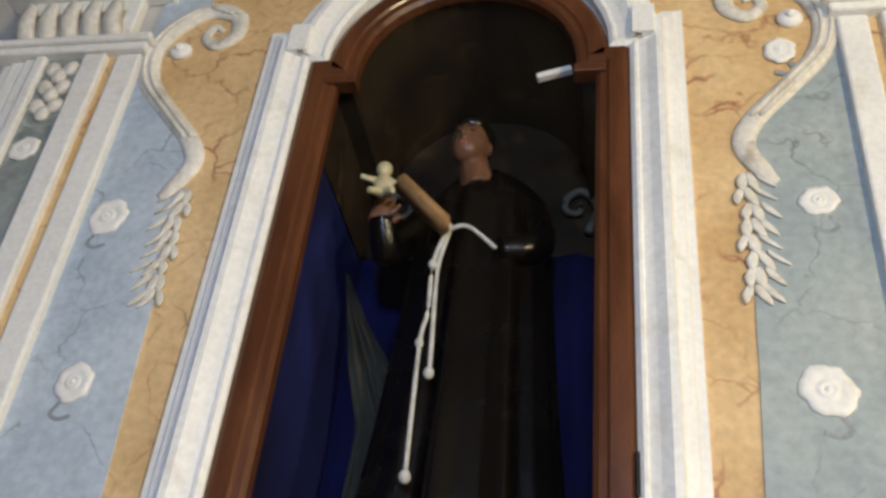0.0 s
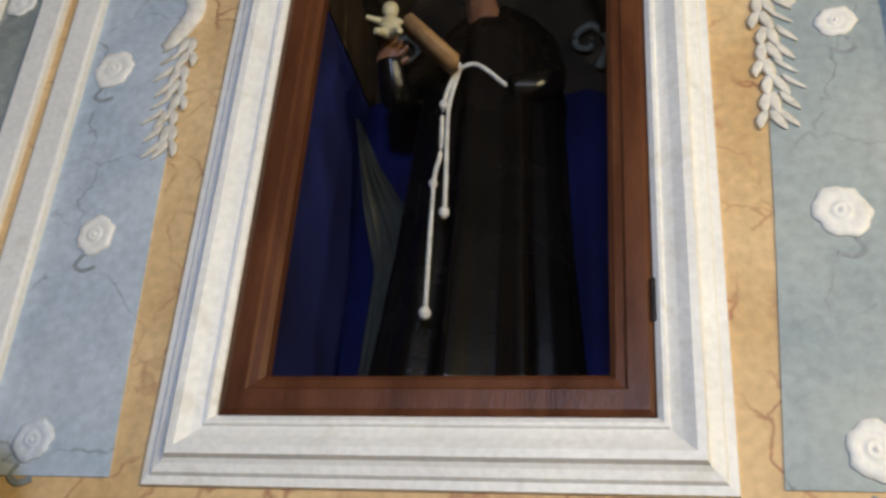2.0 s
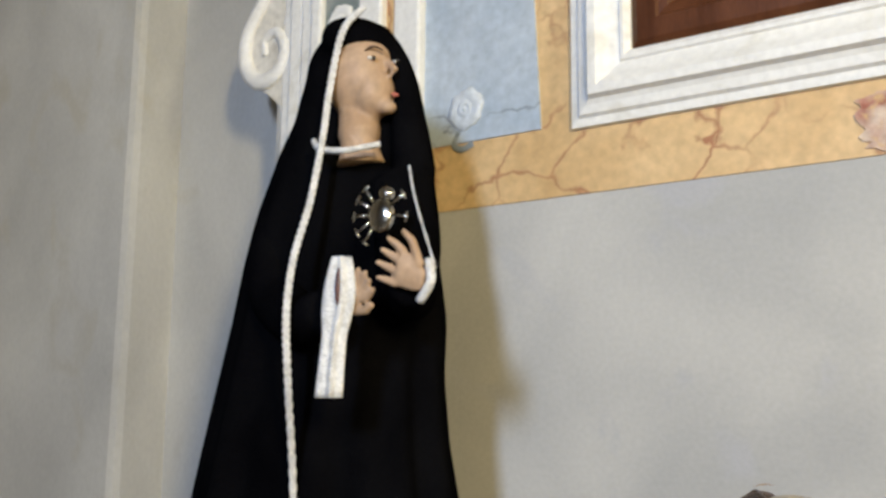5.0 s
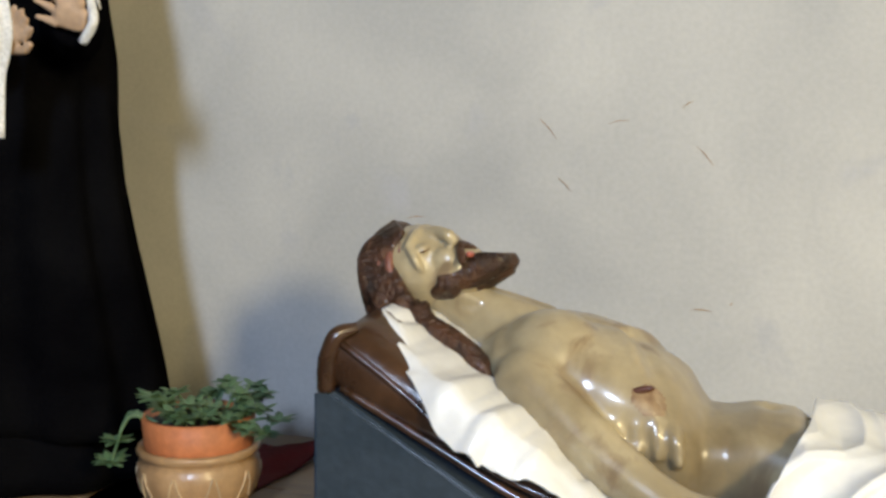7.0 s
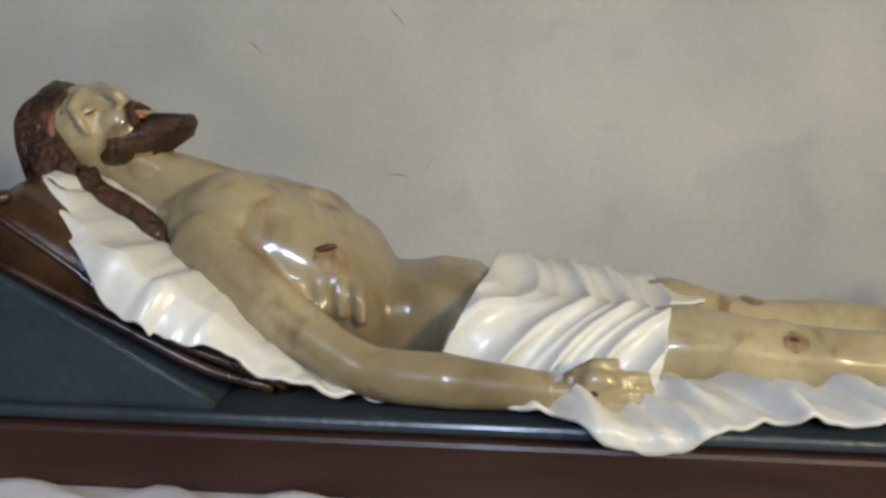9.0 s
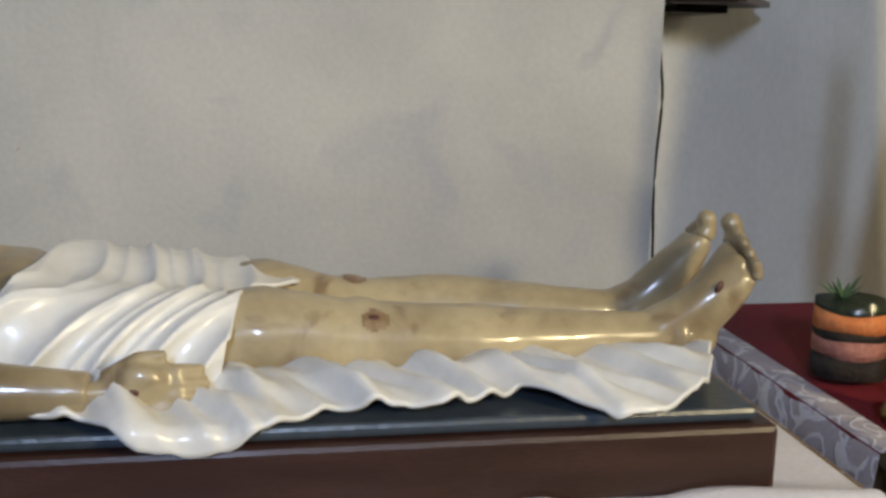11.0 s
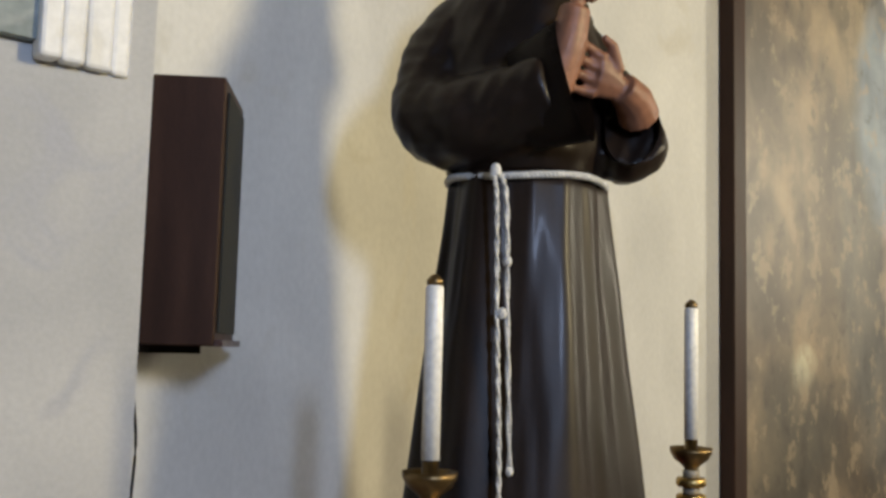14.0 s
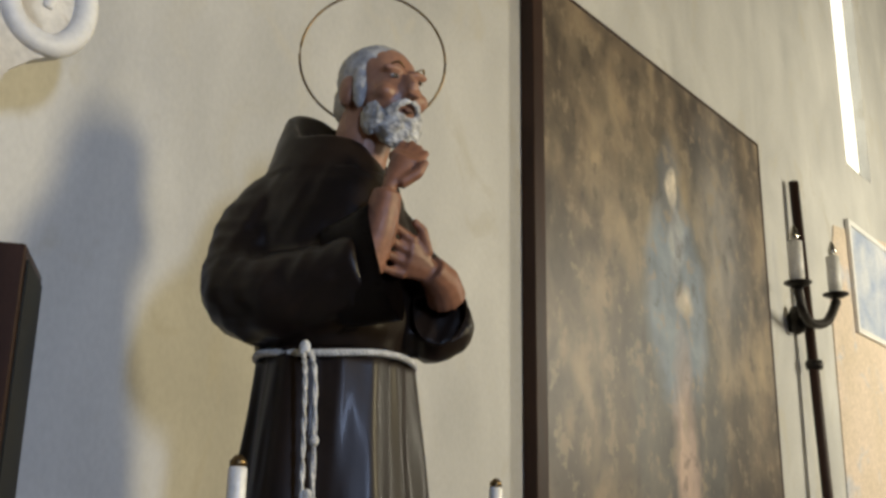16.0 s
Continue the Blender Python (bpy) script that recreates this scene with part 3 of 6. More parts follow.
# pilasters with strips, veined panel and capital
for s in (-1, 1):
    pil = thing("pilaster", ((-1.44 if s < 0 else MIRROR + 1.44), 0.0, 2.0), "white stucco pilaster with a dark veined panel", "pilaster", kind="structure")
    for x0, x1, d in ((-1.676, -1.642, 0.012), (-1.640, -1.592, 0.026), (-1.590, -1.548, 0.034), (-1.546, -1.508, 0.046), (-1.380, -1.303, 0.046), (-1.272, -1.190, 0.036)):
        a, b_ = (x0, x1) if s < 0 else (MIRROR - x1, MIRROR - x0)
        part("strip", box(a, b_, -d, -0.001, 2.0, 3.90, 0.008), STUCCO, pil)
    a, b_ = (-1.510, -1.378) if s < 0 else (MIRROR + 1.378, MIRROR + 1.510)
    part("veined_panel", box(a, b_, -0.026, -0.002, 2.03, 3.90), DARKVEIN, pil, "dark green veined painted panel")
    a, b_ = (-1.305, -1.270) if s < 0 else (MIRROR + 1.270, MIRROR + 1.305)
    part("ochre_inlay", box(a, b_, -0.022, -0.002, 2.0, 3.90), OCHRE, pil)
    for k, z in enumerate((2.539, 3.046, 3.52)):
        rosette(-1.452 if s < 0 else MIRROR + 1.452, z, 0.046, pil, 40 + k, -0.027)
    for k, z in enumerate((3.66, 3.74, 3.82)):
        bm = bmesh.new()
        for dx in (-0.03, 0.03, 0.0):
            xx = -1.445 + dx
            ball((xx if s < 0 else MIRROR - xx, -0.03, z + abs(dx)), (0.026, 0.014, 0.032), bm, (0, dx * 900, 0), 10, 6)
        part("foliage_relief", bm, STUCCO_WARM, pil, "", True)
    cap = [(-1.72, -1.17, 0.06, 3.90, 3.93), (-1.735, -1.155, 0.075, 3.93, 3.955), (-1.64, -1.25, 0.045, 3.955, 4.16), (-1.74, -1.15, 0.08, 4.16, 4.20), (-1.77, -1.12, 0.10, 4.20, 4.26)]
    for x0, x1, d, z0, z1 in cap:
        a, b_ = (x0, x1) if s < 0 else (MIRROR - x1, MIRROR - x0)
        part("capital", box(a, b_, -d, -0.001, z0, z1, 0.008), STUCCO, pil)
    bm = bmesh.new()
    for k in range(5):
        xx = -1.60 + 0.075 * k
        xx = xx if s < 0 else MIRROR - xx
        tube(smooth_path([(xx, -0.05, 3.96), (xx - 0.01, -0.075, 4.03), (xx + 0.012, -0.10, 4.08), (xx, -0.085, 4.06)], 4), [0.03, 0.034, 0.02, 0.008], bm, 8, 0.6, (0, 1, 0))
    part("capital_leaf", bm, STUCCO_WARM, pil, "", True)
    # flat scrolled wing beside the pilaster, standing free of the wall behind
    shift = 0.10 if s < 0 else 0.0
    o = [(-1.66, 3.20), (-1.66, 2.16), (-1.725, 2.174), (-1.746, 2.20), (-1.761, 2.242), (-1.764, 2.303), (-1.788, 2.359), (-1.835, 2.40), (-1.90, 2.435), (-1.940, 2.490), (-1.938, 2.56), (-1.895, 2.63), (-1.835, 2.71), (-1.775, 2.85), (-1.735, 3.05)]
    part("wing_plate", plate(flip([(x + shift, z) for x, z in o], s), -0.006, 0.035), STUCCO_WARM, pil)
    WING = [(-1.735, 3.08), (-1.785, 2.84), (-1.855, 2.69), (-1.918, 2.59), (-1.922, 2.50), (-1.872, 2.440), (-1.800, 2.450), (-1.768, 2.515), (-1.805, 2.572), (-1.850, 2.556), (-1.846, 2.512)]
    bm = tube(smooth_path([(x + shift, -0.008, z) for x, z in flip(WING, -1)] if s < 0 else [(x, -0.008, z) for x, z in flip(WING, 1)], 7), [0.012, 0.018, 0.021, 0.024, 0.025, 0.024, 0.021, 0.017, 0.013, 0.010], bm=None, seg=12, flat=0.8, up=(0, 1, 0))
    part("scroll", bm, STUCCO, pil, "cream stucco side scroll", True)

# hair cracks in the plaster
bm = bmesh.new()
for x, z, dx, dz in ((0.151, 1.633, 0.010, 0.006), (0.186, 1.536, 0.016, -0.018), (-0.121, 1.587, 0.018, -0.020), (-0.085, 1.475, 0.014, -0.014), (0.245, 1.252, 0.003, 0.002), (0.19, 1.237, 0.022, -0.001), (-0.40, 1.40, 0.02, 0.002), (0.02, 1.60, -0.02, -0.003)):
    tube(smooth_path([(x - dx, -0.0005, z - dz), (x, -0.0008, z + 0.003), (x + dx, -0.0005, z + dz)], 4), [0.0004, 0.0011, 0.0004], bm, 5)
part("plaster_crack", bm, BOOK, bpy.data.objects["wall_altar"])

# ---- tables and cloths ----
def cloth_sheet(x0, x1, y0, y1, z, drop_front, drop_left, drop_right, seed, wave=0.012, over=0.004, ripple=0.0):
    """A cloth over a table top with hanging, gently folded sides, as one sheet."""
    rnd = random.Random(seed)
    ph = [rnd.uniform(0, 6) for _ in range(4)]
    bm = bmesh.new()
    nx = int((x1 - x0) / 0.025)
    rows = []
    path = [(y1, 0.0)] + [(y1 + (y0 - y1) * i / 8, 0.0) for i in range(1, 9)]
    if ripple:
        path = path[:-1] + [(y0 + 0.055 - 0.011 * i, 0.0) for i in range(6)]
    if drop_front:
        path += [(y0 - 0.008, 0.008)] + [(y0 - 0.012, drop_front * i / 8) for i in range(1, 9)]
    for y, d in path:
        row = []
        for i in range(nx + 1):
            x = x0 + (x1 - x0) * i / nx
            w = wave * (d / max(drop_front, 0.1)) * (math.sin(x * 16 + ph[0]) + 0.5 * math.sin(x * 37 + ph[1]))
            lift = ripple * (0.5 + 0.5 * math.sin(x * 24 + y * 55 + 2.2 * math.sin(x * 7))) ** 1.5 if y < y0 + 0.05 else 0
            row.append(Vector((x, y - w - (0.01 if d else 0), z + over - d + lift)))
        rows.append(row)
    loft(rows, bm, closed=False)
    for side, x, drop in ((-1, x0, drop_left), (1, x1, drop_right)):
        if not drop:
            continue
        rows = []
        for j in range(9):
            d = drop * j / 8
            row = []
            for i in range(25):
                y = y0 + (y1 - y0) * i / 24
                w = wave * (d / drop) * (math.sin(y * 19 + ph[2]) + 0.5 * math.sin(y * 41 + ph[3]))
                row.append(Vector((x + side * (0.003 + (0.01 if j else 0) + abs(w)), y, z + over - d)))
            rows.append(row)
        loft(rows, bm, closed=False)
    return bm


def lace_material():
    """Woven white scrolls on a thin, greyer net."""
    mt, n, l, b = shader("white_lace", 0.85)
    vec = n.new("ShaderNodeTexCoord").outputs["Object"]
    w = noise_tex(n, l, 13, 1.5, vec, 1.6)
    f = ramp(n, l, w.outputs[0], [(0.36, (0, 0, 0)), (0.40, (1, 1, 1)), (0.46, (1, 1, 1)), (0.49, (0, 0, 0))])
    w2 = noise_tex(n, l, 9, 1.0, vec, 0.8)
    f2 = ramp(n, l, w2.outputs[0], [(0.56, (0, 0, 0)), (0.60, (1, 1, 1))])
    f = mix(n, l, 1.0, f, f2, "LIGHTEN")
    col = mix(n, l, f, (0.50, 0.45, 0.48), (0.80, 0.77, 0.80))
    g = noise_tex(n, l, 260, 3, vec)
    tone = ramp(n, l, g.outputs[0], [(0.3, (0.85, 0.85, 0.85)), (0.7, (1.08, 1.08, 1.08))])
    l.new(mix(n, l, 1.0, col, tone, "MULTIPLY"), b.inputs["Base Color"])
    bp = n.new("ShaderNodeBump")
    bp.inputs["Strength"].default_value, bp.inputs["Distance"].default_value = 0.5, 0.003
    l.new(f, bp.inputs["Height"])
    l.new(bp.outputs[0], b.inputs["Normal"])
    return mt


LINEN = mat("white_linen", (0.62, 0.59, 0.63), (0.74, 0.71, 0.74), 5, 160, 0.85, bump=0.2, grain=0.4)
LACECLOTH = lace_material()


def table(name, x0, x1, y0, y1, z, label, planks):
    t = thing(name, ((x0 + x1) / 2, (y0 + y1) / 2, 0), label, "table")
    w = (y1 - y0) / planks
    for i in range(planks):
        part("plank", box(x0, x1, y0 + w * i + 0.001, y0 + w * (i + 1) - 0.001, z - 0.03, z, 0.003), PLANK, t)
    part("apron", box(x0 + 0.05, x1 - 0.05, y0 + 0.05, y0 + 0.075, z - 0.13, z - 0.031), PLANK, t)
    for x in (x0 + 0.06, x1 - 0.06):
        for y in (y0 + 0.08, y1 - 0.06):
            part("leg", box(x - 0.03, x + 0.03, y - 0.03, y + 0.03, 0, z - 0.031, 0.004), PLANK, t)
    return t


TZ, RZ = 0.911, 0.889
table("long_table", -1.66, 1.40, -0.86, -0.03, TZ, "long wooden table that carries the bier", 5)
table("side_table", 1.53, 2.85, -0.60, 0.20, RZ, "side table under red cloth and lace", 4)
ob = part("linen_tablecloth", cloth_sheet(-0.36, 1.385, -0.80, -0.10, TZ, 0.35, 0, 0, 3, 0.022, 0.004, 0.016), LINEN, None, "", True)
tagged(ob, "white linen cloth hanging in folds under the bier", "tablecloth")
ob = part("red_tablecloth", cloth_sheet(1.525, 2.86, -0.600, 0.21, RZ, 0.02, 0.02, 0.02, 5, 0.001, 0.003), RED, None, "", True)
tagged(ob, "red cloth covering the side table", "tablecloth")
# lace skirt that starts a hand's width behind the table's front edge
rows = []
for j, (y, d) in enumerate([(-0.565, -0.003), (-0.60, -0.003), (-0.622, 0.004), (-0.628, 0.05), (-0.632, 0.14), (-0.636, 0.24), (-0.638, 0.34)]):
    rows.append([Vector((1.53 + 1.33 * i / 70, y - 0.012 * (d > 0.02) * math.sin(i * 0.7) * d * 3, RZ + 0.004 - d)) for i in range(71)])
ob = part("lace_skirt", loft(rows, closed=False), LACECLOTH, None, "", True)
tagged(ob, "white lace edging hanging from the red-covered table", "tablecloth")
rows = []
for j, (x, d) in enumerate([(1.560, -0.004), (1.528, -0.004), (1.512, 0.004), (1.506, 0.06), (1.500, 0.16), (1.495, 0.28), (1.49, 0.40)]):
    rows.append([Vector((x - 0.02 * max(0, d) * math.sin(i * 0.9), -0.60 + 0.78 * i / 40, RZ + 0.004 - d)) for i in range(41)])
ob = part("lace_end", loft(rows, closed=False), LACECLOTH, None, "", True)
tagged(ob, "white lace end of cloth on the red-covered table", "tablecloth")

# ---- the bier ----
t = thing("bier", (0.47, -0.45, TZ + 0.006), "brown wooden bier with a blue-grey painted bed", "bier")
part("base", box(-0.335, 1.272, -0.75, -0.17, TZ + 0.006, 1.002, 0.008), BIERWOOD, t, "reddish brown wooden base")
bm = bmesh.new()
box(-0.31, 1.25, -0.735, -0.19, 1.003, 1.020, 0.006, bm)
part("bed", bm, SLATE, t, "blue-grey painted bed")
prof = [(-0.285, 1.021), (-0.285, 1.200), (-0.265, 1.205), (0.025, 1.040), (0.04, 1.021)]
bm = plate(prof, -0.725, -0.21)
bmesh.ops.bevel(bm, geom=list(bm.edges), offset=0.006, segments=2, affect="EDGES")
part("headrest", bm, SLATE, t, "blue-grey sloping headrest")
# brown cushion on the slope, thick at the head end
rings = []
for i in range(20):
    u = -0.035 + 1.035 * i / 19
    q = max(0.0, u)
    x, z = -0.262 + 0.388 * u, 1.246 - 0.187 * q
    h = (0.019 + 0.034 * (1 - q) ** 0.9) * (1 if u > 0.03 else (0.45, 0.85)[min(i, 1)])
    row = []
    for k in range(32):
        a = 2 * math.pi * k / 32
        c, s = math.cos(a), math.sin(a)
        dome = 0.016 * (1 - q) * (1 - c * c) if s > 0 else 0
        row.append(Vector((x + 0.02 * s * (1 - q), -0.468 + 0.252 * math.copysign(abs(c) ** 0.30, c), z + h * math.copysign(abs(s) ** 0.6, s) + dome)))
    rings.append(row)
bm = loft(rings)
for pts, rr in (([(-0.268, -0.714, 1.200), (-0.264, -0.720, 1.245), (-0.250, -0.718, 1.280), (-0.228, -0.700, 1.290)], [0.014, 0.014, 0.012, 0.007]),
                ([(-0.245, -0.716, 1.268), (-0.15, -0.718, 1.205), (-0.05, -0.717, 1.126), (0.05, -0.716, 1.084), (0.122, -0.716, 1.064)], [0.006, 0.005, 0.005, 0.006, 0.012]),
                ([(-0.246, -0.712, 1.204), (-0.10, -0.713, 1.132), (0.02, -0.713, 1.074), (0.110, -0.712, 1.050)], [0.007, 0.007, 0.007, 0.007])):
    tube(smooth_path(pts, 6), rr, bm, 8)
LEATHER = mat("brown_leather", (0.035, 0.016, 0.008), (0.075, 0.036, 0.017), 9, 80, 0.3, coat=0.4, bump=0.12)
tagged(part("cushion", bm, LEATHER, None, "", True), "brown moulded cushion leaning on the headrest", "cushion")


def fold_sheet(nu, nv, fn):
    return loft([[Vector(fn(i / nu, j / nv)) for i in range(nu + 1)] for j in range(nv + 1)], closed=False)


def fingers(wrist, tip, spread, r, bm, n=4, curl=(0, 0, 0)):
    """A simple hand: palm and fingers from wrist to tip; spread is the vector across the fingers."""
    w, e, s = Vector(wrist), Vector(tip), Vector(spread)
    palm = w.lerp(e, 0.5)
    rings = []
    d = (e - w).normalized()
    nrm = d.cross(s).normalized()
    for u, k in ((0, 0.55), (0.2, 0.85), (0.42, 1.05), (0.55, 1.0)):
        c = w.lerp(e, u)
        rings.append([c + s * k * math.cos(6.283 * i / 10) * 0.5 + nrm * r * 1.25 * math.sin(6.283 * i / 10) for i in range(10)])
    loft(rings, bm)
    for i in range(n):
        f = (i / (n - 1) - 0.5) if n > 1 else 0
        a = palm + s * f * 0.9
        b = e + s * f * 1.15 - d * abs(f + 0.1) * 0.02 + Vector(curl)
        tube([a, a.lerp(b, 0.5) + nrm * r * 0.5, b], [r, r * 0.95, r * 0.6], bm, 8)
    tube([w.lerp(e, 0.15) + s * 0.35, w.lerp(e, 0.4) + s * 0.85, w.lerp(e, 0.62) + s * 0.95], [r * 1.1, r, r * 0.65], bm, 8)


# ---- reclining figure ----
pieces = []
bm = bmesh.new()
# trunk: arched rib cage that ends in a step, sunken belly, pelvis
rings = []
for x, top, low, hy, n_ in ((-0.100, 1.258, 1.160, 0.085, 1.0), (-0.065, 1.280, 1.130, 0.128, 0.85), (-0.02, 1.290, 1.105, 0.150, 0.74), (0.04, 1.288, 1.080, 0.154, 0.72), (0.09, 1.276, 1.065, 0.154, 0.72), (0.135, 1.258, 1.050, 0.152, 0.72), (0.175, 1.234, 1.045, 0.148, 0.74), (0.203, 1.212, 1.040, 0.142, 0.76), (0.222, 1.186, 1.035, 0.130, 0.80), (0.238, 1.166, 1.030, 0.108, 0.85), (0.27, 1.166, 1.030, 0.102, 0.85), (0.31, 1.174, 1.030, 0.108, 0.85), (0.36, 1.168, 1.030, 0.114, 0.85), (0.42, 1.128, 1.030, 0.116, 0.85), (0.52, 1.100, 1.030, 0.110, 0.9)):
    row = []
    for k in range(48):
        a = 6.28319 * k / 48
        c, s = math.cos(a), math.sin(a)
        row.append(Vector((x, -0.463 + hy * math.copysign(abs(c) ** n_, c), (top + low) / 2 + (top - low) / 2 * math.copysign(abs(s) ** n_, s))))
    rings.append(row)
loft(rings, bm)
# breast plates, shoulders, neck with its tendon
ball((0.016, -0.542, 1.246), (0.074, 0.076, 0.056), bm, (24, 10, -14))
ball((0.020, -0.395, 1.240), (0.078, 0.070, 0.044), bm, (-16, 10, 14))
ball((0.000, -0.598, 1.205), (0.056, 0.050, 0.056), bm)
ball((-0.010, -0.345, 1.212), (0.060, 0.058, 0.060), bm)
tube(smooth_path([(-0.185, -0.465, 1.325), (-0.12, -0.462, 1.285), (-0.04, -0.460, 1.235)], 4), [0.045, 0.046, 0.075], bm, 14)
tube([(-0.150, -0.505, 1.322), (-0.05, -0.475, 1.276)], [0.013, 0.011], bm, 8)
tube([(-0.062, -0.488, 1.272), (-0.03, -0.560, 1.252), (-0.01, -0.600, 1.240)], [0.010, 0.010, 0.008], bm, 8)
# serrated ribs on the flank
for k in range(5):
    xk = 0.095 + 0.027 * k
    tube(smooth_path([(xk - 0.014, -0.568, 1.226 - 0.012 * k), (xk, -0.602, 1.188 - 0.010 * k), (xk + 0.008, -0.614, 1.142 - 0.008 * k)], 4), [0.010, 0.013, 0.009], bm, 8)
# near arm, far arm
tube(smooth_path([(0.000, -0.604, 1.205), (0.075, -0.636, 1.150), (0.145, -0.662, 1.108), (0.225, -0.684, 1.070), (0.330, -0.694, 1.062), (0.470, -0.692, 1.053)], 4), [0.048, 0.042, 0.038, 0.034, 0.037, 0.025], bm, 16)
ball((0.232, -0.698, 1.060), (0.024, 0.018, 0.022), bm)
tube(smooth_path([(-0.01, -0.34, 1.20), (0.09, -0.27, 1.12), (0.24, -0.26, 1.07), (0.45, -0.28, 1.05)], 4), [0.05, 0.045, 0.04, 0.028], bm, 14)
# legs: thigh, kneecap, shin and calf, ankle bone
for yh, yk, ya, xa, zk, za in ((-0.535, -0.552, -0.535, 1.215, 1.066, 1.052), (-0.385, -0.372, -0.392, 1.205, 1.054, 1.046)):
    tube(smooth_path([(0.44, yh, 1.056), (0.60, (yh + yk) / 2, 1.064), (0.66, (yh + yk) / 2, 1.072), (0.775, yk, zk), (0.93, yk + 0.006, 1.054), (1.08, ya, 1.052), (xa, ya, za)], 5), [0.058, 0.062, 0.064, 0.050, 0.052, 0.040, 0.034], bm, 18)
    ball((0.782, yk + 0.006, zk + 0.030), (0.034, 0.032, 0.024), bm)
    ball((0.820, yk + 0.004, zk + 0.018), (0.020, 0.020, 0.020), bm)
    tube([(0.83, yk + 0.004, zk + 0.034), (1.02, ya + 0.006, 1.082), (xa - 0.02, ya, za + 0.026)], [0.013, 0.011, 0.010], bm, 8)
    ball((xa + 0.006, ya - 0.030, za + 0.004), (0.016, 0.010, 0.016), bm)


def foot(ankle, heel, sole, tip, across, bm):
    """A foot standing on its heel: instep, sole, heel and five toes; across runs from the great toe to the small one."""
    an, he, so, ti, ac = [Vector(q) for q in (ankle, heel, sole, tip, across)]
    ball(he, (0.038, 0.034, 0.036), bm)
    up = (so - he).normalized()
    rings = []
    for u, w, h in ((0.0, 0.032, 0.036), (0.30, 0.036, 0.042), (0.6, 0.040, 0.036), (0.85, 0.044, 0.027), (1.0, 0.042, 0.020)):
        c = he.lerp(so, u) + (an - he) * 0.55 * (1 - u) ** 1.2
        side = ac.normalized()
        nrm = side.cross(up).normalized()
        rings.append([c + side * w * math.cos(6.283 * i / 16) + nrm * h * math.sin(6.283 * i / 16) for i in range(16)])
    loft(rings, bm)
    tube(smooth_path([an + Vector((-0.03, 0, 0.0)), an + Vector((0.018, 0, 0.022)), an.lerp(so, 0.6), so], 4), [0.034, 0.035, 0.032, 0.024], bm, 14)
    toes = bmesh.new()
    for k in range(5):
        f = k / 4
        base = so + ac * (f - 0.45) * 0.95
        end = ti + ac * f * 0.9 - (ti - so) * (0.0, 0.06, 0.10, 0.16, 0.24)[k]
        r = (0.0150, 0.0100, 0.0095, 0.0092, 0.0088)[k]
        tube(smooth_path([base, base.lerp(end, 0.55) + Vector((0.004, 0, 0)), end], 4), [r * 1.05, r * 0.9, r * 0.95], toes, 10)
        ball(end, (r, r, r * 0.95), toes, (0, 0, 0), 12, 8)
    return toes


toes_near = foot((1.225, -0.535, 1.062), (1.246, -0.535, 1.052), (1.316, -0.532, 1.158), (1.308, -0.503, 1.206), (0.010, -0.058, -0.040), bm)
toes_far = foot((1.215, -0.392, 1.052), (1.232, -0.392, 1.046), (1.308, -0.394, 1.158), (1.310, -0.418, 1.196), (0.004, 0.062, -0.022), bm)
body = melt(bm, 0.0050, 4)
for v in body.verts:
    q = v.co
    m = q.y + 0.463
    # breastbone groove, navel hollow and the edge of the rib arch
    if q.z > 1.16 and abs(m) < 0.13:
        q.z -= 0.005 * math.exp(-(m / 0.010) ** 2) * (1 if q.x < 0.12 else 0)
        q.z -= 0.008 * math.exp(-((q.x - 0.128 - 0.45 * abs(m)) / 0.016) ** 2)
        q.z += 0.005 * math.exp(-((q.x - 0.100 - 0.45 * abs(m)) / 0.014) ** 2)
    if q.z > 1.14 and 0.28 < q.x < 0.35:
        q.z -= 0.007 * math.exp(-((q.x - 0.325) ** 2 + m ** 2) / 0.0002)
    # loose skin over muscle
    q += v.normal * 0.0016 * noise.noise(q * 24)
side_y = min(v.co.y for v in body.verts if abs(v.co.x - 0.160) < 0.010 and abs(v.co.z - 1.212) < 0.010)
pieces.append((body, SKIN))
for tb in (toes_near, toes_far):
    pieces.append((melt(tb, 0.0036, 2), SKIN))
bm = bmesh.new()
fingers((0.462, -0.694, 1.053), (0.604, -0.690, 1.054), (0.004, 0.014, 0.040), 0.0100, bm, 4, (0.0, 0.012, -0.006))
ball((0.525, -0.697, 1.062), (0.030, 0.012, 0.024), bm)
pieces.append((melt(bm, 0.0038, 2), SKIN))
# wounds: flank, hand, knees, foot
FLUSH = dull(mat("flushed_flesh", (0.20, 0.115, 0.062), (0.33, 0.235, 0.135), 50, 90, 0.38, coat=0.45, bump=0.05), 0.4)
def painted_patch(source, centre, radius, material):
    """A stain with a ragged edge, lying on the skin."""
    source.normal_update()
    c, out, seen = Vector(centre), bmesh.new(), {}
    for f in source.faces:
        d = f.calc_center_median() - c
        k = Vector((d.x / radius[0], d.y / radius[1], d.z / radius[2])).length
        if k < 1 + 0.25 * noise.noise(f.calc_center_median() * 60):
            for v in f.verts:
                if v.index not in seen:
                    seen[v.index] = out.verts.new(v.co + v.normal * 0.0010)
            out.faces.new([seen[v.index] for v in f.verts])
    pieces.append((out, material))


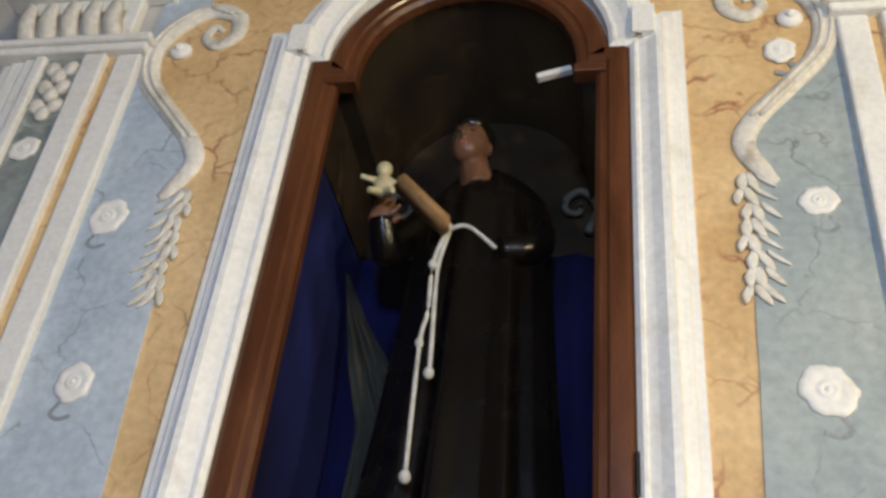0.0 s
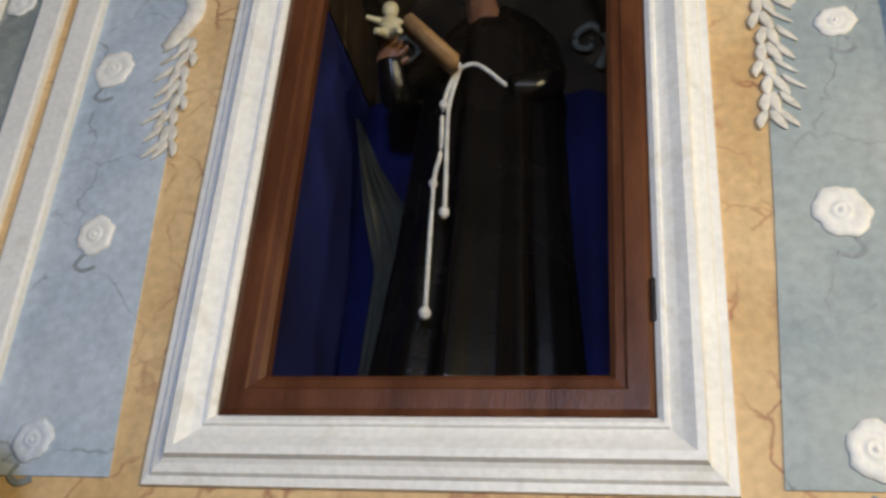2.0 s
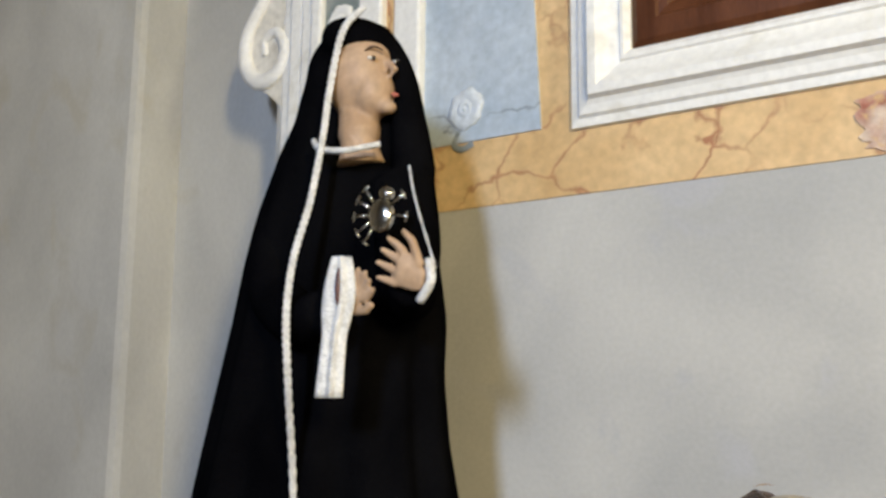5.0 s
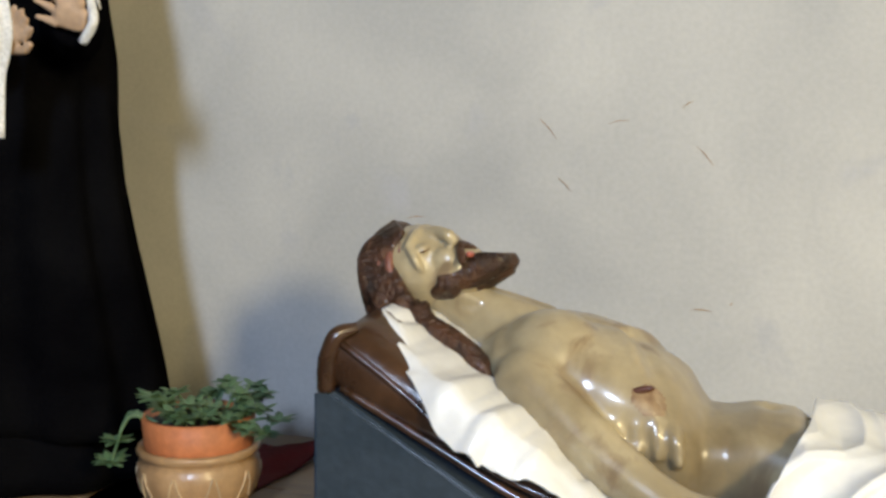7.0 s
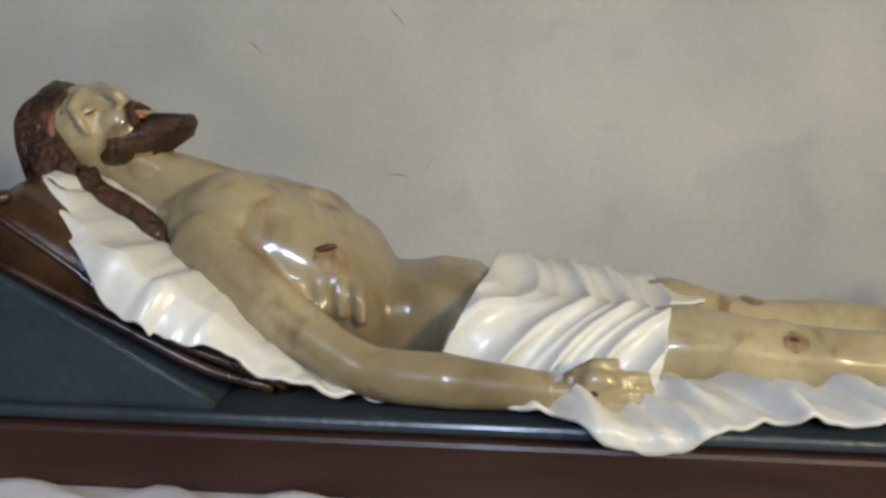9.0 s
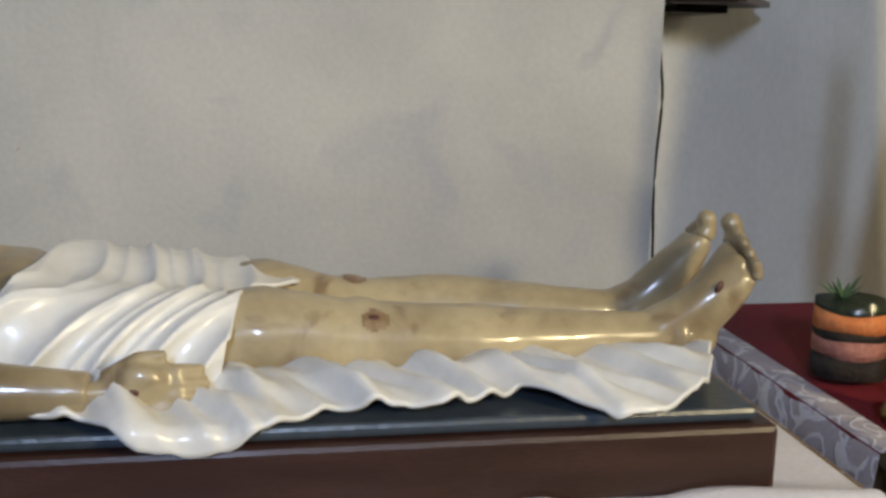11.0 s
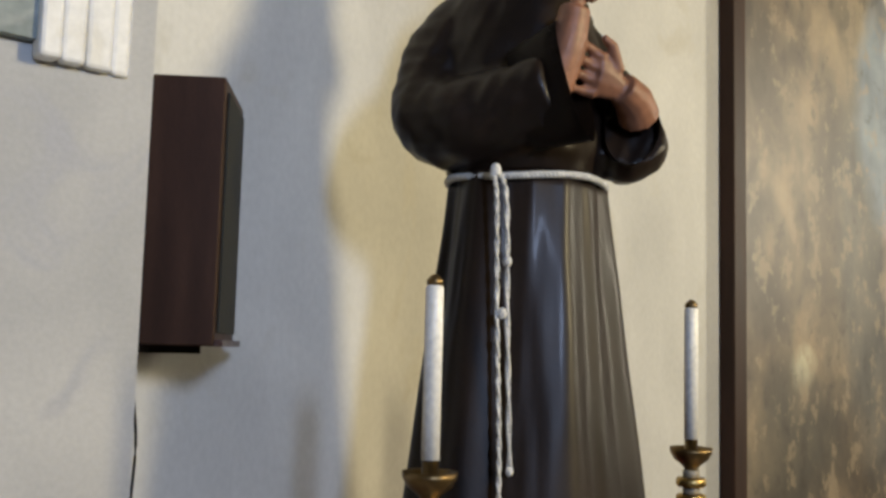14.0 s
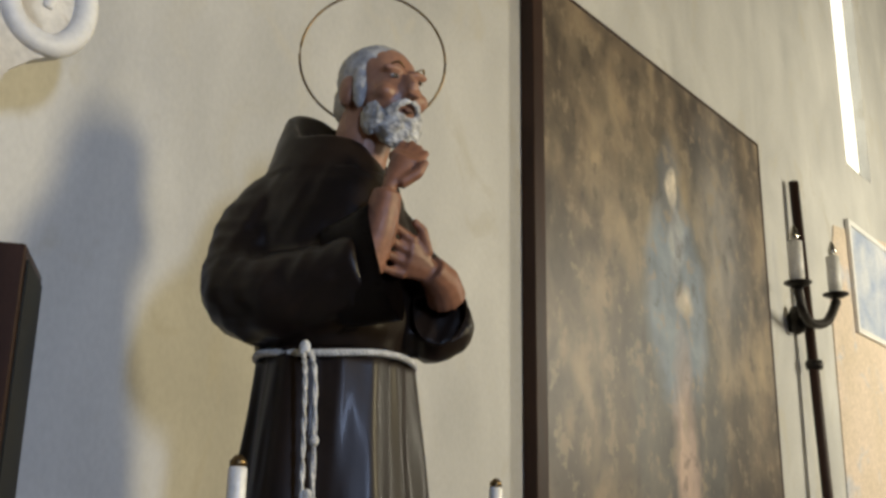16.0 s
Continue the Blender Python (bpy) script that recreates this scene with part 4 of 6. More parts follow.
body.verts.index_update()
painted_patch(body, (0.172, side_y, 1.200), (0.030, 0.03, 0.024), FLUSH)
painted_patch(body, (0.800, -0.585, 1.098), (0.018, 0.03, 0.012), FLUSH)
painted_patch(body, (0.790, -0.372, 1.110), (0.020, 0.03, 0.016), FLUSH)
painted_patch(body, (0.240, -0.705, 1.050), (0.012, 0.02, 0.010), FLUSH)
for c, r, rot in (((0.158, side_y + 0.0025, 1.212), (0.017, 0.0036, 0.0050), (0, -14, 0)), ((0.520, -0.7065, 1.057), (0.007, 0.004, 0.005), (0, 0, 0)), ((0.797, -0.583, 1.100), (0.010, 0.004, 0.006), (-35, 0, 0)), ((1.268, -0.566, 1.128), (0.005, 0.003, 0.009), (0, 30, 0))):
    pieces.append((ball(c, r, None, rot, 14, 8), CAVITY))
# head turned a little to the open side: skull, cheek, brow, nose, lids
bm = bmesh.new()
ball((-0.218, -0.468, 1.352), (0.088, 0.076, 0.069), bm, (0, -4, 0))
ball((-0.162, -0.474, 1.350), (0.062, 0.060, 0.050), bm, (0, 8, 0))
tube(smooth_path([(-0.200, -0.500, 1.410), (-0.178, -0.508, 1.413), (-0.156, -0.516, 1.408), (-0.146, -0.514, 1.394)], 4), [0.008, 0.008, 0.011, 0.008], bm, 10)
tube(smooth_path([(-0.212, -0.470, 1.416), (-0.212, -0.510, 1.408), (-0.216, -0.540, 1.386)], 4), [0.007, 0.009, 0.007], bm, 8)
tube(smooth_path([(-0.212, -0.540, 1.388), (-0.200, -0.546, 1.372), (-0.190, -0.542, 1.354)], 4), [0.005, 0.007, 0.005], bm, 8)
ball((-0.193, -0.528, 1.386), (0.012, 0.012, 0.009), bm)
ball((-0.190, -0.472, 1.412), (0.012, 0.013, 0.008), bm)
ball((-0.160, -0.522, 1.368), (0.024, 0.014, 0.022), bm)
pieces.append((melt(bm, 0.0040, 2), SKIN))
# closed lashes and blood running down from the hairline
pieces.append((tube(smooth_path([(-0.196, -0.539, 1.381), (-0.187, -0.538, 1.384), (-0.181, -0.534, 1.388)], 4), [0.001, 0.0018, 0.001], None, 6), HAIR))
BLOOD = mat("painted_blood", (0.12, 0.032, 0.022), (0.26, 0.11, 0.075), 40, 90, 0.4, coat=0.3)
for pts, rr in (([(-0.248, -0.512, 1.402), (-0.246, -0.538, 1.372), (-0.238, -0.548, 1.345), (-0.215, -0.553, 1.318), (-0.195, -0.556, 1.296)], [0.003, 0.007, 0.006, 0.005, 0.002]), ([(-0.256, -0.500, 1.408), (-0.262, -0.536, 1.372), (-0.258, -0.553, 1.340)], [0.002, 0.005, 0.002]), ([(-0.236, -0.515, 1.404), (-0.230, -0.535, 1.380)], [0.002, 0.003])):
    pieces.append((tube(smooth_path(pts, 5), rr, None, 8, 0.6, (0, -1, 0.4)), BLOOD))
# hair: a cap of combed strands and long locks down to the shoulder
bm = bmesh.new()
ball((-0.258, -0.466, 1.350), (0.054, 0.080, 0.074), bm)
for k in range(17):
    u = k / 16
    lead = 0.040 * u
    tube(smooth_path([(-0.262 + lead * 0.8, -0.470 - 0.050 * u, 1.424 - 0.010 * u), (-0.292 + lead * 1.1, -0.530, 1.378 - 0.006 * u), (-0.282 + lead * 1.6, -0.550 - 0.003 * (k % 2), 1.325), (-0.262 + lead * 1.9 + 0.006 * math.sin(k * 2.1), -0.556, 1.282 - 0.012 * (1 - u))], 5), [0.0060, 0.0075, 0.0085, 0.008], bm, 8)
for k in range(10):
    u = k / 9
    y = -0.548 - 0.014 * math.sin(k * 1.7)
    tube(smooth_path([(-0.268 + 0.085 * u, y, 1.312 - 0.006 * u), (-0.236 + 0.070 * u, y - 0.014, 1.276 - 0.008 * math.cos(k)), (-0.165 + 0.045 * u, y - 0.028, 1.262 - 0.036 * (1 - u)), (-0.105 + 0.030 * u, y - 0.040, 1.232 - 0.030 * (1 - u)), (-0.062 + 0.014 * math.sin(k * 2.6), y - 0.045, 1.192 + 0.012 * math.cos(k * 3))], 5), [0.009, 0.011, 0.012, 0.011, 0.005], bm, 8)
pieces.append((melt(bm, 0.0036, 1, 0.0010, 60), HAIR))
# beard that ends in a tip, moustache
bm = bmesh.new()
rings = []
for x, z, ry, rz in ((-0.182, 1.322, 0.054, 0.022), (-0.148, 1.334, 0.062, 0.032), (-0.115, 1.350, 0.043, 0.029), (-0.085, 1.361, 0.029, 0.020), (-0.062, 1.367, 0.020, 0.014), (-0.054, 1.368, 0.006, 0.005)):
    rings.append([Vector((x, -0.474 + ry * math.cos(6.283 * i / 24), z + rz * math.sin(6.283 * i / 24))) for i in range(24)])
loft(rings, bm)
for k in range(13):
    a = -2.6 + k * 0.40
    tube(smooth_path([(-0.168, -0.474 + 0.060 * math.sin(a), 1.334 - 0.029 * math.cos(a)), (-0.112, -0.474 + 0.041 * math.sin(a + 0.2), 1.352 - 0.028 * math.cos(a)), (-0.064, -0.474 + 0.020 * math.sin(a + 0.5), 1.367 - 0.014 * math.cos(a))], 5), [0.006, 0.0075, 0.005], bm, 7)
for s in (-1, 1):
    tube(smooth_path([(-0.140, -0.510, 1.396), (-0.130, -0.506 + s * 0.026, 1.386 - 0.008 * (s < 0)), (-0.122, -0.500 + s * 0.046, 1.368)], 5), [0.006, 0.0085, 0.005], bm, 8)
pieces.append((melt(bm, 0.0036, 1, 0.0012, 70), HAIR))
pieces.append((ball((-0.122, -0.512, 1.380), (0.006, 0.014, 0.005), None, (0, 20, 0), 12, 8), LIP))


# loincloth: two thighs under one pleated cloth whose folds rise slantwise
def ridge(p, sharp):
    return (1 - abs(math.sin(p))) ** sharp


def loin(u, v):
    near = max(0.0, 1 - v / 0.5)
    far = max(0.0, v / 0.5 - 1)
    x0 = 0.378 - 0.068 * near ** 1.3 + 0.02 * far
    x1 = 0.640 - 0.030 * near + 0.070 * min(1, far * 3)
    x = x0 + (x1 - x0) * u
    run = x - 0.15 * min(v, 0.44) / 0.44
    if v > 0.44:
        run = x - 0.15 + 0.03 * (v - 0.44)
    p1 = run * 36 + 1.3 * math.sin(run * 13 + 1.5 * v) + 0.5 * math.sin(7 * v)
    p2 = run * 71 + 1.9 * math.sin(run * 27 + 3 * v)
    fold = 0.021 * ridge(p1, 1.6) + 0.009 * ridge(p2, 1.5)
    if v < 0.5:
        w = v / 0.5
        a = 0.5 * math.pi * w
        top = float(np.interp(x, [0.31, 0.37, 0.42, 0.52, 0.64], [1.160, 1.166, 1.142, 1.138, 1.130]))
        y = -0.630 + 0.100 * (1 - math.cos(a)) + 0.055 * max(0, w - 0.75) * 4 * 0.5
        z = 1.034 + (top - 1.034) * math.sin(a) ** 0.75
        dip = 0.010 * max(0, (w - 0.8) / 0.2) * min(1, max(0, (x - 0.42) / 0.1))
        return (x, y - fold * math.cos(a) * 0.95, z - dip + fold * math.sin(a) * 0.45)
    w = (v - 0.5) / 0.5
    seam = float(np.interp(x, [0.31, 0.37, 0.42, 0.52, 0.64], [1.160, 1.166, 1.142, 1.138, 1.130])) - 0.010 * min(1, max(0, (x - 0.42) / 0.1))
    top = float(np.interp(x, [0.36, 0.40, 0.45, 0.54, 0.71], [1.168, 1.164, 1.152, 1.146, 1.110]))
    y = -0.503 + 0.235 * w
    rise = min(1, w / 0.5)
    rise = rise * rise * (3 - 2 * rise)
    z = seam + (top - seam) * rise
    if w > 0.62:
        z -= (z - 1.05) * ((w - 0.62) / 0.38) ** 2
    return (x, y, z + fold * (0.45 - 0.10 * w))


bm = fold_sheet(130, 110, loin)
bmesh.ops.smooth_vert(bm, verts=bm.verts, factor=0.5, use_axis_x=True, use_axis_y=True, use_axis_z=True)
bmesh.ops.solidify(bm, geom=list(bm.faces), thickness=0.006)
pieces.append((bm, WHITECLOTH))


# shroud under the body; two lobes slip over the near edge
def shroud(u, v):
    x = -0.232 + 1.522 * u
    top = float(np.interp(x, [-0.24, -0.10, 0.12, 0.20, 1.3], [1.290, 1.211, 1.094, 1.034, 1.026]))
    steep = float(np.interp(x, [0.04, 0.22], [1, 0]))
    wavy = noise.noise(Vector((x * 9, 0, 9.1))) + 0.5 * noise.noise(Vector((x * 21, 0, 3.3)))
    if steep > 0:
        crease = noise.noise(Vector((x * 24 + v * 3.5, v * 1.2, 0.3))) + 0.6 * noise.noise(Vector((x * 52 + v * 5, v * 2, 5.0)))
        reach = float(np.interp(x, [-0.24, -0.20, -0.15, -0.10, -0.06, 0.1], [0.62, 0.74, 0.875, 0.950, 0.975, 0.985])) + 0.012 * wavy
        drop = float(np.interp(x, [-0.21, -0.15, -0.09, -0.03, 0.10, 0.16], [0.0, 0.030, 0.052, 0.050, 0.036, 0.0]))
        w = min(1, v / 0.72)
        sy = -0.30 - 0.435 * w * reach
        sz = top + 0.016 + 0.020 * abs(crease) * w - 0.010 * w ** 6
        if v > 0.72:
            w = (v - 0.72) / 0.28
            sy -= 0.026 * w + 0.006 * crease * w
            sz = top + 0.006 + 0.020 * abs(crease) - drop * (1 + 0.45 * wavy) * w ** 1.3
    if steep < 1:
        lobe = float(np.interp(x, [0.30, 0.40, 0.47, 0.53, 0.62, 0.69, 0.74, 0.86, 0.93, 0.965, 1.01, 1.06, 1.13, 1.20, 1.25, 1.29], [0.412, 0.425, 0.440, 0.492, 0.488, 0.462, 0.432, 0.442, 0.425, 0.395, 0.436, 0.474, 0.464, 0.412, 0.30, 0.20])) + 0.004 * wavy
        s = lobe * v
        edge = 0.466
        yy = -0.285 - min(s, edge)
        over = max(0.0, s - edge)
        lift = float(np.interp(s, [0.0, 0.24, 0.33, 0.42, 0.47], [0.004, 0.006, 0.010, 0.006, 0.003]))
        ph = (x * 0.9 - s * 0.55)
        f1 = 1 - abs(noise.noise(Vector((ph * 13, s * 3.0, 2.2)))) * 2.2
        f2 = 1 - abs(noise.noise(Vector((ph * 27 + 5, s * 6.0, 7.4)))) * 2.2
        fold = (max(0, f1) ** 1.6 * 0.022 + max(0, f2) ** 1.5 * 0.016) * float(np.interp(s, [0.22, 0.32, 0.40], [0.25, 0.9, 1.0]))
        fade = 1 if s < 0.40 else max(0.35, 1 - (s - 0.40) / 0.10)
        fy, fz = yy - (over > 0) * 0.006 - fold * 0.25 - 0.002, 1.024 + lift * 0.8 + fold * fade - over * 1.05
    if steep >= 1:
        return (x + 0.005 * crease * v, sy, max(sz, 1.024))
    if steep <= 0:
        return (x, fy, fz)
    return (x, sy * steep + fy * (1 - steep), max(sz, 1.024) * steep + fz * (1 - steep))


bm = fold_sheet(320, 64, shroud)
bmesh.ops.smooth_vert(bm, verts=bm.verts, factor=0.5, use_axis_x=True, use_axis_y=True, use_axis_z=True)
bmesh.ops.solidify(bm, geom=list(bm.faces), thickness=0.006)
pieces.append((bm, WHITECLOTH))
sculpture("reclining_statue", pieces, (0.45, -0.45, 1.021), "painted reclining statue with white loincloth lying on a white shroud", "statue")

# ---- mourning statue ----
pieces = []


MZ = [1.03, 1.10, 1.20, 1.35, 1.47, 1.59, 1.70, 1.82, 1.94, 2.06, 2.14, 2.20]
ML = [-1.515, -1.508, -1.488, -1.458, -1.430, -1.400, -1.372, -1.348, -1.316, -1.270, -1.222, -1.190]
MR = [-0.700, -0.712, -0.738, -0.780, -0.806, -0.818, -0.815, -0.836, -0.880, -0.915, -0.942, -0.965]


def mantle_size(z):
    le, ri = float(np.interp(z, MZ, ML)), float(np.interp(z, MZ, MR))
    w = (ri - le) / 2
    deep = float(np.interp(z, [1.9, 2.02, 2.10, 2.2], [0.50, 0.42, 0.38, 0.40]))
    return (le + ri) / 2, w * 0.86, w * deep


def mantle(k, j):
    z = 1.03 + 1.15 * j
    cx, hx, hy = mantle_size(z)
    a = 2 * math.pi * k
    f = (0.010 * math.sin(9 * a + 0.8) + 0.007 * math.sin(16 * a + 2.0)) * min(1, (2.1 - z) * 1.3) if z < 2.1 else 0
    c, s = math.cos(a), math.sin(a)
    return Vector((cx + (hx + f) * math.copysign(abs(c) ** 0.9, c), -0.42 + (hy + f) * math.copysign(abs(s) ** 0.9, s), z + (0.012 * math.sin(3 * a) if j == 0 else 0)))


def mantle_front(x, z, y=-0.62):
    """Where the line of sight through (x, y, z) meets the front of the mantle."""
    cx, hx, hy = mantle_size(z)
    px = x
    for _ in range(6):
        k = max(-0.97, min(0.97, (px - cx) / hx))
        py = -0.42 - (hy + 0.026) * (1 - k * k) ** 0.45
        px = x - (py - y) * 0.87
    return (px, py, z)


pieces.append((loft([[mantle(i / 120, j / 44) for i in range(120)] for j in range(45)]), BLACK))
# robe below the hem of the mantle
rings = []
for j in range(7):
    z = 0.918 + 0.20 * j / 6
    rings.append([Vector((-1.075 + (0.270 - 0.02 * j / 6 + 0.012 * math.sin(9 * a)) * math.cos(a), -0.42 + (0.200 + 0.012 * math.sin(9 * a)) * math.sin(a), z)) for a in [6.2832 * i / 90 for i in range(90)]])
pieces.append((loft(rings), BLACK))
bm = bmesh.new()
ball((-1.060, -0.425, 2.190), (0.106, 0.090, 0.112), bm)
ball((-1.012, -0.470, 2.240), (0.080, 0.070, 0.052), bm, (0, 18, 20))
tube(smooth_path([(-0.985, -0.455, 2.262), (-0.940, -0.440, 2.19), (-0.915, -0.435, 2.09), (-0.895, -0.440, 1.97)], 4), [0.030, 0.030, 0.034, 0.045], bm, 10)
tube([(-1.06, -0.41, 2.22), (-1.10, -0.39, 2.10), (-1.12, -0.38, 1.98)], [0.10, 0.115, 0.13], bm, 16)
tube(smooth_path([(-0.93, -0.44, 1.95), (-0.885, -0.47, 1.84), (-0.845, -0.52, 1.735), (-0.775, -0.605, 1.735)], 4), [0.07, 0.062, 0.054, 0.036], bm, 14)
tube(smooth_path([(-1.20, -0.46, 1.90), (-1.16, -0.52, 1.76), (-1.03, -0.595, 1.69), (-0.93, -0.635, 1.70)], 4), [0.06, 0.06, 0.048, 0.038], bm, 14)
pieces.append((melt(bm, 0.010, 4), BLACK))
# head and neck
bm = bmesh.new()
head_start = len(pieces)
ball((-1.005, -0.478, 2.172), (0.064, 0.064, 0.088), bm, (0, 14, 0))
ball((-0.978, -0.500, 2.130), (0.042, 0.044, 0.052), bm)
tube([(-1.01, -0.47, 2.11), (-1.005, -0.490, 2.05), (-1.00, -0.488, 1.990)], [0.040, 0.042, 0.050], bm, 14)
tube([(-0.952, -0.516, 2.192), (-0.934, -0.531, 2.164), (-0.942, -0.528, 2.152)], [0.006, 0.0085, 0.006], bm, 8)
ball((-0.948, -0.522, 2.095), (0.018, 0.018, 0.014), bm)
pieces.append((melt(bm, 0.005, 4), FACE))
for c, r in (((-0.978, -0.5385, 2.186), (0.009, 0.0035, 0.0030)), ((-0.937, -0.507, 2.190), (0.005, 0.007, 0.0035))):
    pieces.append((ball(c, r, None, (0, 0, 35), 10, 6), WHITECLOTH))
    pieces.append((ball((c[0] + 0.004, c[1] - 0.003, c[2]), 0.0045, None, (0, 0, 0), 8, 6), EYE))
pieces.append((tube(smooth_path([(-0.996, -0.533, 2.200), (-0.976, -0.5425, 2.207), (-0.957, -0.535, 2.203)], 4), [0.0015, 0.0025, 0.0015], None, 6), HAIR))
pieces.append((ball((-0.934, -0.527, 2.118), (0.009, 0.0035, 0.0045), None, (0, 0, 40), 10, 6), LIP))
SPIN = Matrix.Translation((-1.000, -0.470, 2.15)) @ pose(0, 0, 0, 0, 0, 32) @ Matrix.Translation((1.003, 0.470, -2.15))
for hb, hm in pieces[head_start:]:
    hb.transform(SPIN)
# lace edges
lace_l = smooth_path([(-0.962, -0.520, 2.290), (-0.990, -0.545, 2.240), (-1.012, -0.552, 2.13), (-1.010, -0.570, 2.03), (-0.994, -0.615, 1.90), (-0.992, -0.655, 1.79), (-0.988, -0.672, 1.69), (-0.986, -0.665, 1.58)] + [mantle_front(x, z) for x, z in ((-1.010, 1.40), (-0.996, 1.17), (-0.988, 1.05))], 24)
for w, yo in ((0.0085, 0.0), (0.003, -0.005)):
    rr = [w * (1 + 0.22 * math.sin(i * 2.1)) for i in range(len(lace_l))]
    pieces.append((tube([p + Vector((0, yo, 0)) for p in lace_l], rr, None, 6, 0.6, (0, 1, 0)), LACE))
lace_r = smooth_path([(-0.862, -0.500, 1.97), (-0.835, -0.515, 1.90), (-0.775, -0.535, 1.77)], 10)
pieces.append((tube(lace_r, [0.0026 * (1 + 0.25 * math.sin(i * 2.1)) for i in range(len(lace_r))], None, 6, 0.6, (0, 1, 0)), LACE))
pieces.append((tube(smooth_path([(-1.055, -0.545, 2.035), (-1.02, -0.566, 2.010), (-0.96, -0.566, 1.998), (-0.905, -0.53, 2.010)], 6), 0.006, None, 8), LACE))
pieces.append((tube(smooth_path([(-0.740, -0.605, 1.772), (-0.720, -0.625, 1.735), (-0.745, -0.620, 1.705)], 5), 0.008, None, 8), LACE))
# hands, handkerchief, heart with small blades
bm = bmesh.new()
fingers((-0.735, -0.620, 1.735), (-0.808, -0.655, 1.782), (0.022, -0.01, 0.056), 0.0075, bm, 4)
fingers((-0.860, -0.665, 1.690), (-0.795, -0.690, 1.745), (0.028, 0.0, -0.028), 0.0075, bm, 4)
pieces.append((melt(bm, 0.0035, 2), FACE))
rings = []
for j in range(14):
    u = j / 13
    z = 1.775 - 0.225 * u
    w = 0.014 + 0.014 * math.sin(math.pi * min(1, u * 1.8)) + 0.010 * u
    rings.append([Vector((-0.850 - 0.022 * u + (w + 0.004 * math.sin(5 * 6.283 * i / 30 + 1)) * math.cos(6.283 * i / 30), -0.690 + (0.014 + 0.004 * math.sin(5 * 6.283 * i / 30)) * math.sin(6.283 * i / 30), z)) for i in range(30)])
pieces.append((loft(rings), LACE))
pieces.append((ball((-0.846, -0.701, 1.725), (0.007, 0.007, 0.034), None, (0, 0, 0), 10, 6), CAVITY))
bm = bmesh.new()
ball((-0.826, -0.622, 1.852), (0.026, 0.014, 0.030), bm)
ball((-0.820, -0.616, 1.890), (0.015, 0.012, 0.013), bm)
for a in (150, 180, 210, 235, 125, 30, 350):
    d = Vector((math.cos(radians(a)), 0, math.sin(radians(a))))
    c = Vector((-0.826, -0.626, 1.855))
    tube([c + d * 0.026, c + d * 0.060], [0.003, 0.002], bm, 6)
    tube([c + d * 0.056 + Vector((d.z, 0, -d.x)) * 0.009, c + d * 0.056 - Vector((d.z, 0, -d.x)) * 0.009], 0.002, bm, 6)
pieces.append((bm, SILVER))
sculpture("mourning_statue", pieces, (-1.085, -0.42, TZ), "mourning statue in black mantle edged with white lace", "statue")

# ---- friar statue ----
FX, FY, FZ = 2.005, -0.345, 0.966
pieces = []


def habit(k, j):
    z = FZ + 0.030 + 0.865 * j
    r = np.interp(j, [0, 0.1, 0.5, 0.85, 1], [0.243, 0.235, 0.193, 0.158, 0.145])
    a = 2 * math.pi * k
    depth = 0.021 * (1 - 0.72 * j)
    f = depth * (math.sin(6 * a + 0.6) + (0.25 + 0.30 * max(0, math.cos(a + 0.5))) * math.sin(13 * a + 1.1) + 0.35 * math.sin(4 * a))
    f = (f if f < 0 else f * 0.6) + 0.007 * noise.noise(Vector((math.cos(a) * 3, math.sin(a) * 3, z * 2.2))) + 0.003 * noise.noise(Vector((math.cos(a) * 9, math.sin(a) * 9, z * 6)))
    return Vector((FX + (r * 1.06 + f) * math.cos(a), FY + (r * 0.95 + f) * math.sin(a), z + (0.012 * math.sin(5 * a) if j == 0 else 0)))


pieces.append((loft([[habit(i / 120, j / 30) for i in range(120)] for j in range(31)]), HABIT))


def fr(a, d, z):
    """A point by the friar's own axes: a to his side, d back, z up."""
    return Vector((FX + 0.715 * a + 0.699 * d, FY - 0.699 * a + 0.715 * d, z))


bm = bmesh.new()
rings = []
for z, ca, ha, cd, hd in ((1.858, -0.006, 0.146, 0, 0.135), (1.90, -0.008, 0.154, -0.01, 0.145), (2.00, -0.010, 0.160, -0.015, 0.145), (2.10, -0.016, 0.162, -0.012, 0.138), (2.19, -0.024, 0.146, 0.0, 0.120), (2.25, -0.034, 0.120, 0.01, 0.100), (2.30, -0.040, 0.090, 0.02, 0.085)):
    rings.append([fr(ca + ha * math.cos(6.283 * i / 40), cd + hd * math.sin(6.283 * i / 40), z) for i in range(40)])
loft(rings, bm)
tube(smooth_path([fr(-0.085, 0.01, 2.235), fr(-0.158, -0.01, 2.115), fr(-0.172, -0.05, 1.985), fr(-0.122, -0.10, 1.958), fr(-0.03, -0.150, 1.978), fr(0.045, -0.180, 2.000)], 4), [0.048, 0.080, 0.092, 0.086, 0.076, 0.066], bm, 20, 1.0)
tube(smooth_path([fr(-0.165, -0.06, 1.925), fr(-0.07, -0.13, 1.940), fr(0.035, -0.178, 1.965)], 4), [0.062, 0.064, 0.058], bm, 16)
tube(smooth_path([fr(0.055, 0.01, 2.195), fr(0.108, 0.0, 2.10), fr(0.175, 0.0, 1.980), fr(0.190, -0.015, 1.930), fr(0.190, -0.060, 1.945)], 4), [0.056, 0.062, 0.076, 0.078, 0.068], bm, 18)
